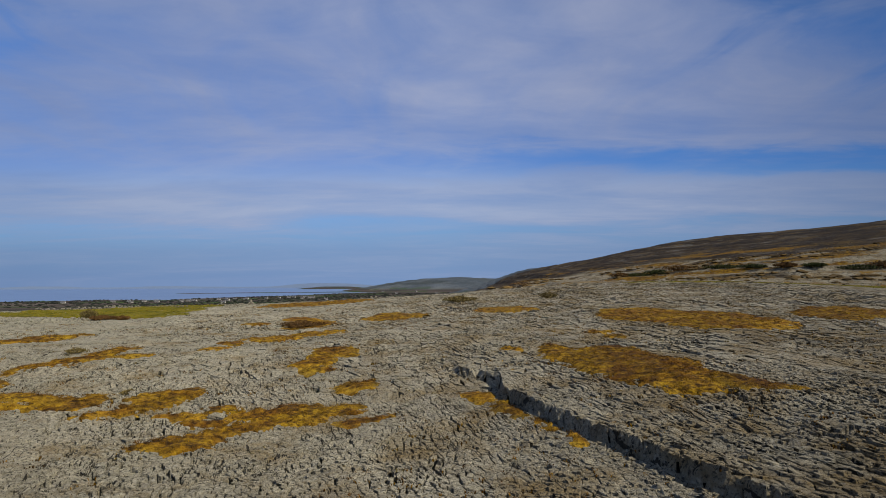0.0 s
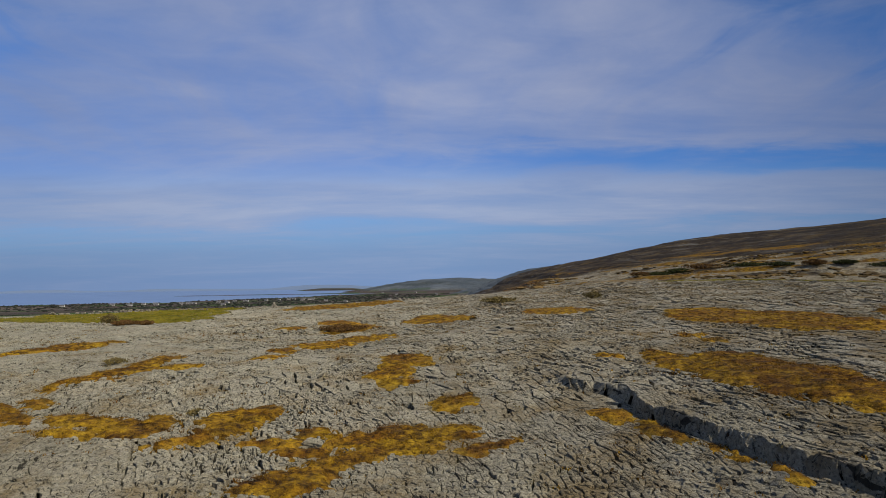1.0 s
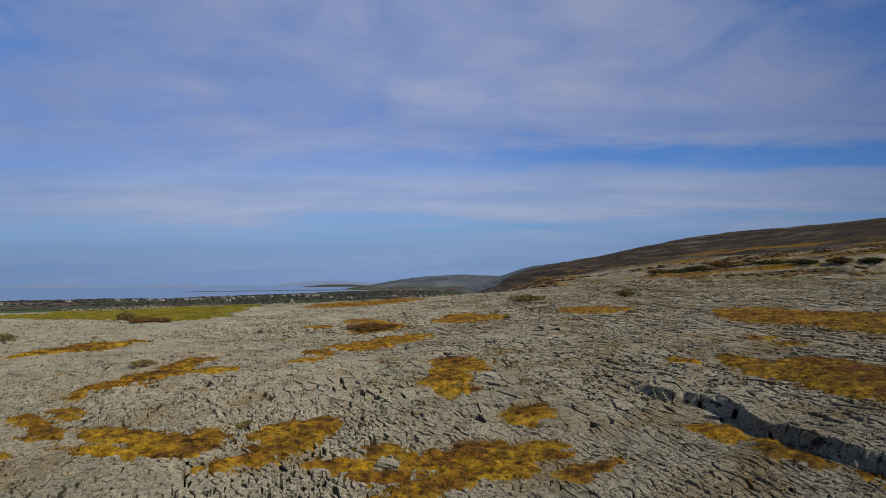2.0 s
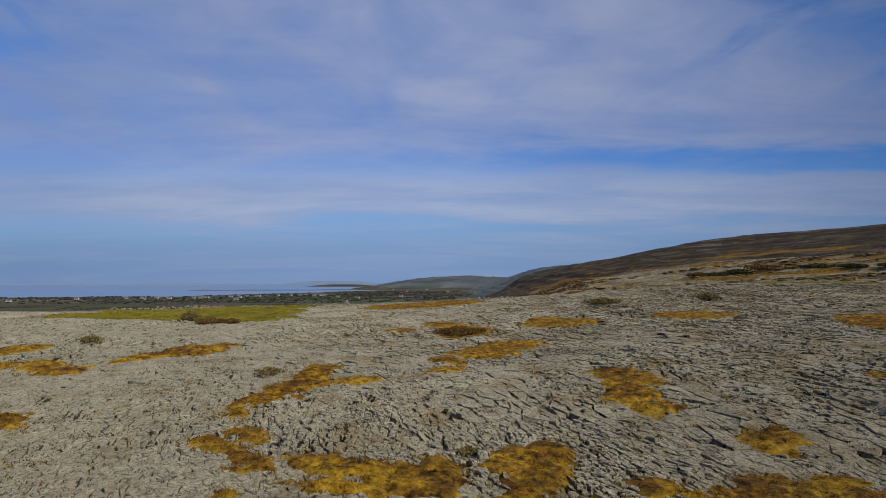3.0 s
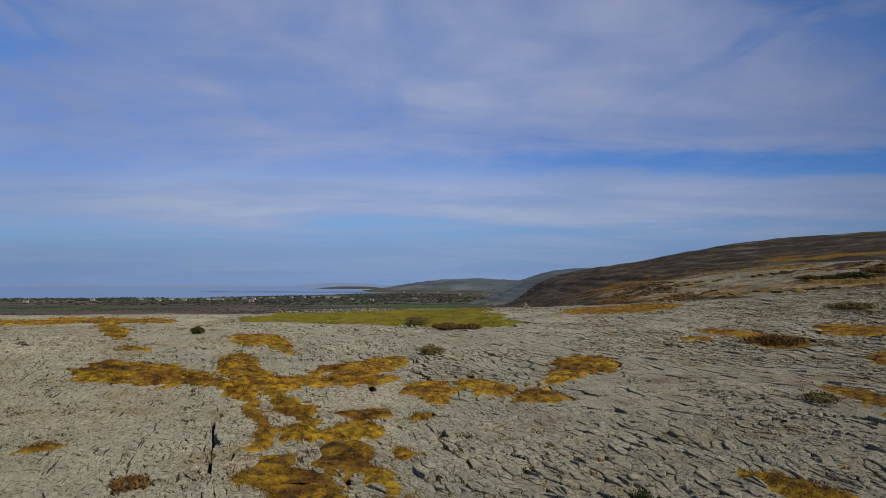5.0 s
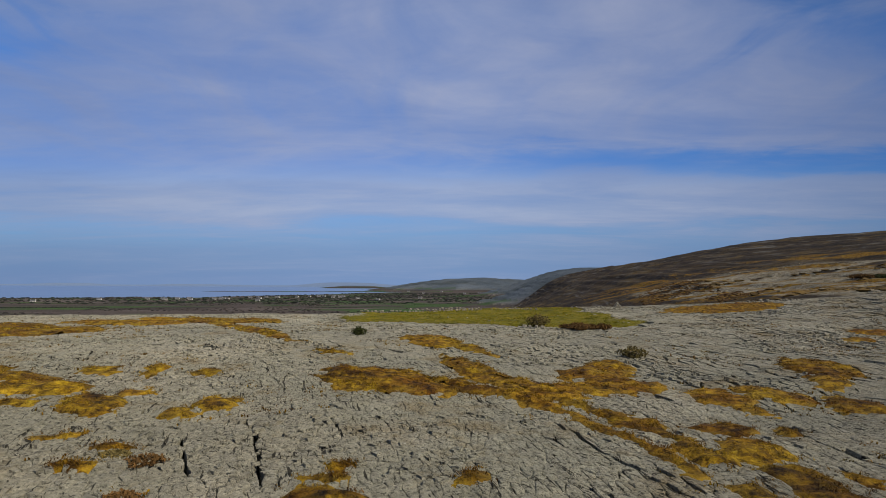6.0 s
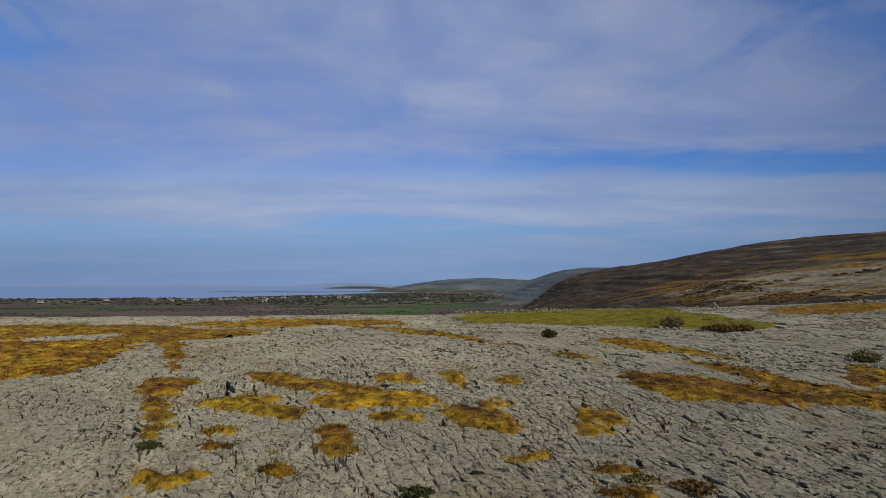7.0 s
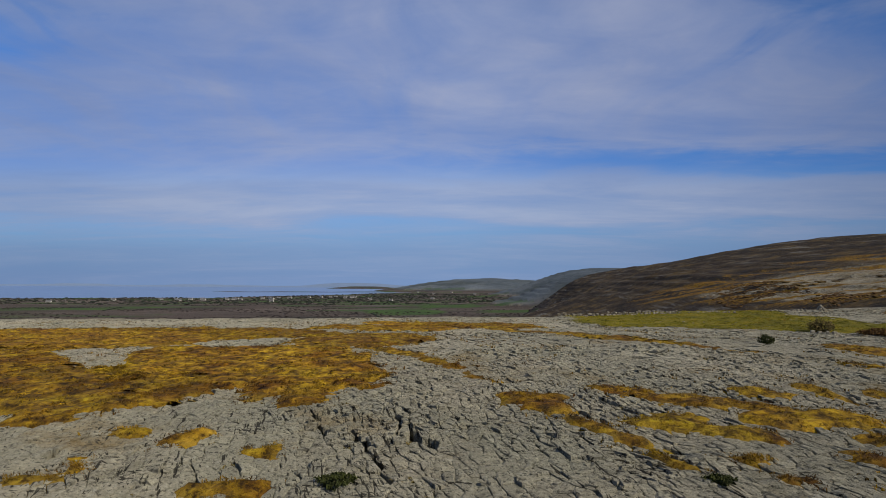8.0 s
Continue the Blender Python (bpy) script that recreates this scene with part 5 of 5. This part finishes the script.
    x, y = rng.uniform(-125, 45, 9000), rng.uniform(12, 98, 9000)
    ok = on_pavement(x, y) & (fbm(x / 4, y / 4, 101) > 0.6)
    x, y = x[ok][:1500], y[ok][:1500]
    pts = np.stack([x, y, height(x, y) - 0.08], 1)
    verts, quads, tris = blades(pts, rng, 0.12, 9, 1.3, 0.03)
    tagged(new("joint_herbs", mesh_of("joint_herbs", verts, [quads, tris], [GREY_SHRUB])), "dull green herbs and moss in the rock joints", "plants", kind="stuff")


# ---- the plain below: woods, hedges, houses ----
def lumps(name, x, y, size, mat, label, category, seed):
    """Far crowns, each a small ragged cluster, as one mesh."""
    rng = np.random.default_rng(seed)
    bm = bmesh.new()
    bmesh.ops.create_icosphere(bm, subdivisions=1, radius=1.0)
    base = np.array([v.co[:] for v in bm.verts])
    faces = np.array([[v.index for v in f.verts] for f in bm.faces])
    bm.free()
    n, k = len(x), len(base)
    v = base[None] * rng.uniform(0.55, 1.3, (n, k, 1)) * size[:, None, None] * np.array([2.3, 1.9, 0.62])
    v = v + np.stack([x, y, height(x, y) + size * 0.3], 1)[:, None]
    f = faces[None] + (np.arange(n) * k)[:, None, None]
    return tagged(new(name, mesh_of(name, v.reshape(-1, 3), [f.reshape(-1, 3)], [mat])), label, category, kind="stuff")


def build_plain():
    rng = np.random.default_rng(12)
    x, y = rng.uniform(-1900, 150, 60000), rng.uniform(650, 2600, 60000)
    z = height(x, y)
    thick = fbm(x / 200, y / 90, 111)
    ok = (z > SEA + 2.0) & (z < -34)
    woods = ok & ((thick > 0.56) | ((y < 1150) & (thick > 0.42)))
    pick = np.nonzero(woods)[0][:7000]
    lumps("woodland", x[pick], y[pick], rng.uniform(0.5, 1.4, len(pick)), WOODS, "dark leafless scrub woods on the coastal plain", "woods", 13)
    shore = ok & (z < SEA + 6.5) & (y > 1300)
    pick = np.nonzero(shore)[0][:2600]
    lumps("shore_trees", x[pick], y[pick], rng.uniform(1.1, 2.7, len(pick)), HEDGE, "dark trees and gardens along the shore", "trees", 14)
    # hedges round the fields
    px, py = [], []
    for k in range(50):
        cx, cy, turn = rng.uniform(-1500, 60), rng.uniform(900, 2300), rng.choice([0.25, 0.25 + math.pi / 2]) + rng.normal(0, 0.1)
        for m in np.arange(-70, 70, 2.6):
            px.append(cx + math.cos(turn) * m + rng.normal(0, 1))
            py.append(cy + math.sin(turn) * m + rng.normal(0, 1))
    px, py = np.array(px), np.array(py)
    hz = height(px, py)
    ok = (hz > SEA + 2.0) & (hz < -34)
    lumps("hedgerows", px[ok], py[ok], rng.uniform(0.6, 1.3, ok.sum()), HEDGE, "dark hedgerows between small fields", "hedges", 15)


def box(bm, x0, y0, z0, x1, y1, z1):
    m = bmesh.ops.create_cube(bm, size=1.0)["verts"]
    for v in m:
        v.co = Vector((x0 + (v.co.x + 0.5) * (x1 - x0), y0 + (v.co.y + 0.5) * (y1 - y0), z0 + (v.co.z + 0.5) * (z1 - z0)))


def make_house(long, deep, eaves):
    """A plain gabled farmhouse: walls with gables, two roof slopes, chimneys, door and windows."""
    thing = tagged(new("house"), "white rendered house with a dark slate roof by the shore", "house", "houses on the plain")
    a, b, ridge = long / 2, deep / 2, eaves + deep * 0.42
    bm = bmesh.new()
    ring = [(-b, 0), (b, 0), (b, eaves), (0, ridge), (-b, eaves)]
    ends = [[bm.verts.new((x, y, z)) for y, z in ring] for x in (-a, a)]
    bm.faces.new(ends[0])
    bm.faces.new(ends[1][::-1])
    for k in range(5):
        bm.faces.new((ends[0][k], ends[1][k], ends[1][(k + 1) % 5], ends[0][(k + 1) % 5]))
    bmesh.ops.recalc_face_normals(bm, faces=bm.faces[:])
    part("wall", bm, RENDERED, thing)
    for side in (-1, 1):
        bm = bmesh.new()
        low, top = (side * (b + 0.4), eaves - 0.3), (0, ridge + 0.05)
        vs = []
        for x in (-a - 0.3, a + 0.3):
            for y, z in (low, top, (top[0], top[1] + 0.25), (low[0], low[1] + 0.25)):
                vs.append(bm.verts.new((x, y, z)))
        for f in ((0, 1, 2, 3), (4, 7, 6, 5), (0, 4, 5, 1), (1, 5, 6, 2), (2, 6, 7, 3), (3, 7, 4, 0)):
            bm.faces.new([vs[k] for k in f])
        bmesh.ops.recalc_face_normals(bm, faces=bm.faces[:])
        part("roof", bm, SLATE, thing, "dark slate roof")
    for x in (-a + 0.8, a - 0.8):
        bm = bmesh.new()
        box(bm, x - 0.5, -0.4, ridge - 0.3, x + 0.5, 0.4, ridge + 1.1)
        part("chimney", bm, RENDERED, thing)
    for k in range(4):
        x = -a + long * (k + 0.5) / 4
        bm = bmesh.new()
        box(bm, x - 0.55, -b - 0.05, 0.0 if k == 1 else 1.0, x + 0.55, -b + 0.05, 2.1)
        part("door" if k == 1 else "window", bm, DARK_GLASS, thing)
    return thing


def build_houses():
    rng = random.Random(3)
    first = make_house(11, 6, 2.8)
    spots = []
    for k in range(20):  # the village along the shore
        spots.append((-900 + 25 * k + rng.uniform(-14, 14), 1640 + 21 * k + rng.uniform(-90, 40)))
    for k in range(12):  # farms on the plain
        spots.append((-1250 + 95 * k + rng.uniform(-50, 50), 1300 + 45 * k + rng.uniform(-160, 260)))
    for k in range(7):  # under the far hill
        spots.append((-420 + 75 * k + rng.uniform(-25, 25), 2700 + rng.uniform(-250, 250)))
    placed = False
    for x, y in spots:
        z = float(height(x, y))
        if z < SEA + 1.5 or z > -30:
            continue
        at = pose(x, y, z - 0.2, 0, 0, rng.uniform(-40, 40))
        if not placed:
            first.matrix_basis, placed = at, True
        else:
            copy_thing(first, at)


build_plain()
build_houses()
build_shrubs()
build_loose()
build_walls()
build_boulders()
cairn(-32.4, 99.5)
build_grass()
build_meadow()
build_pavement()
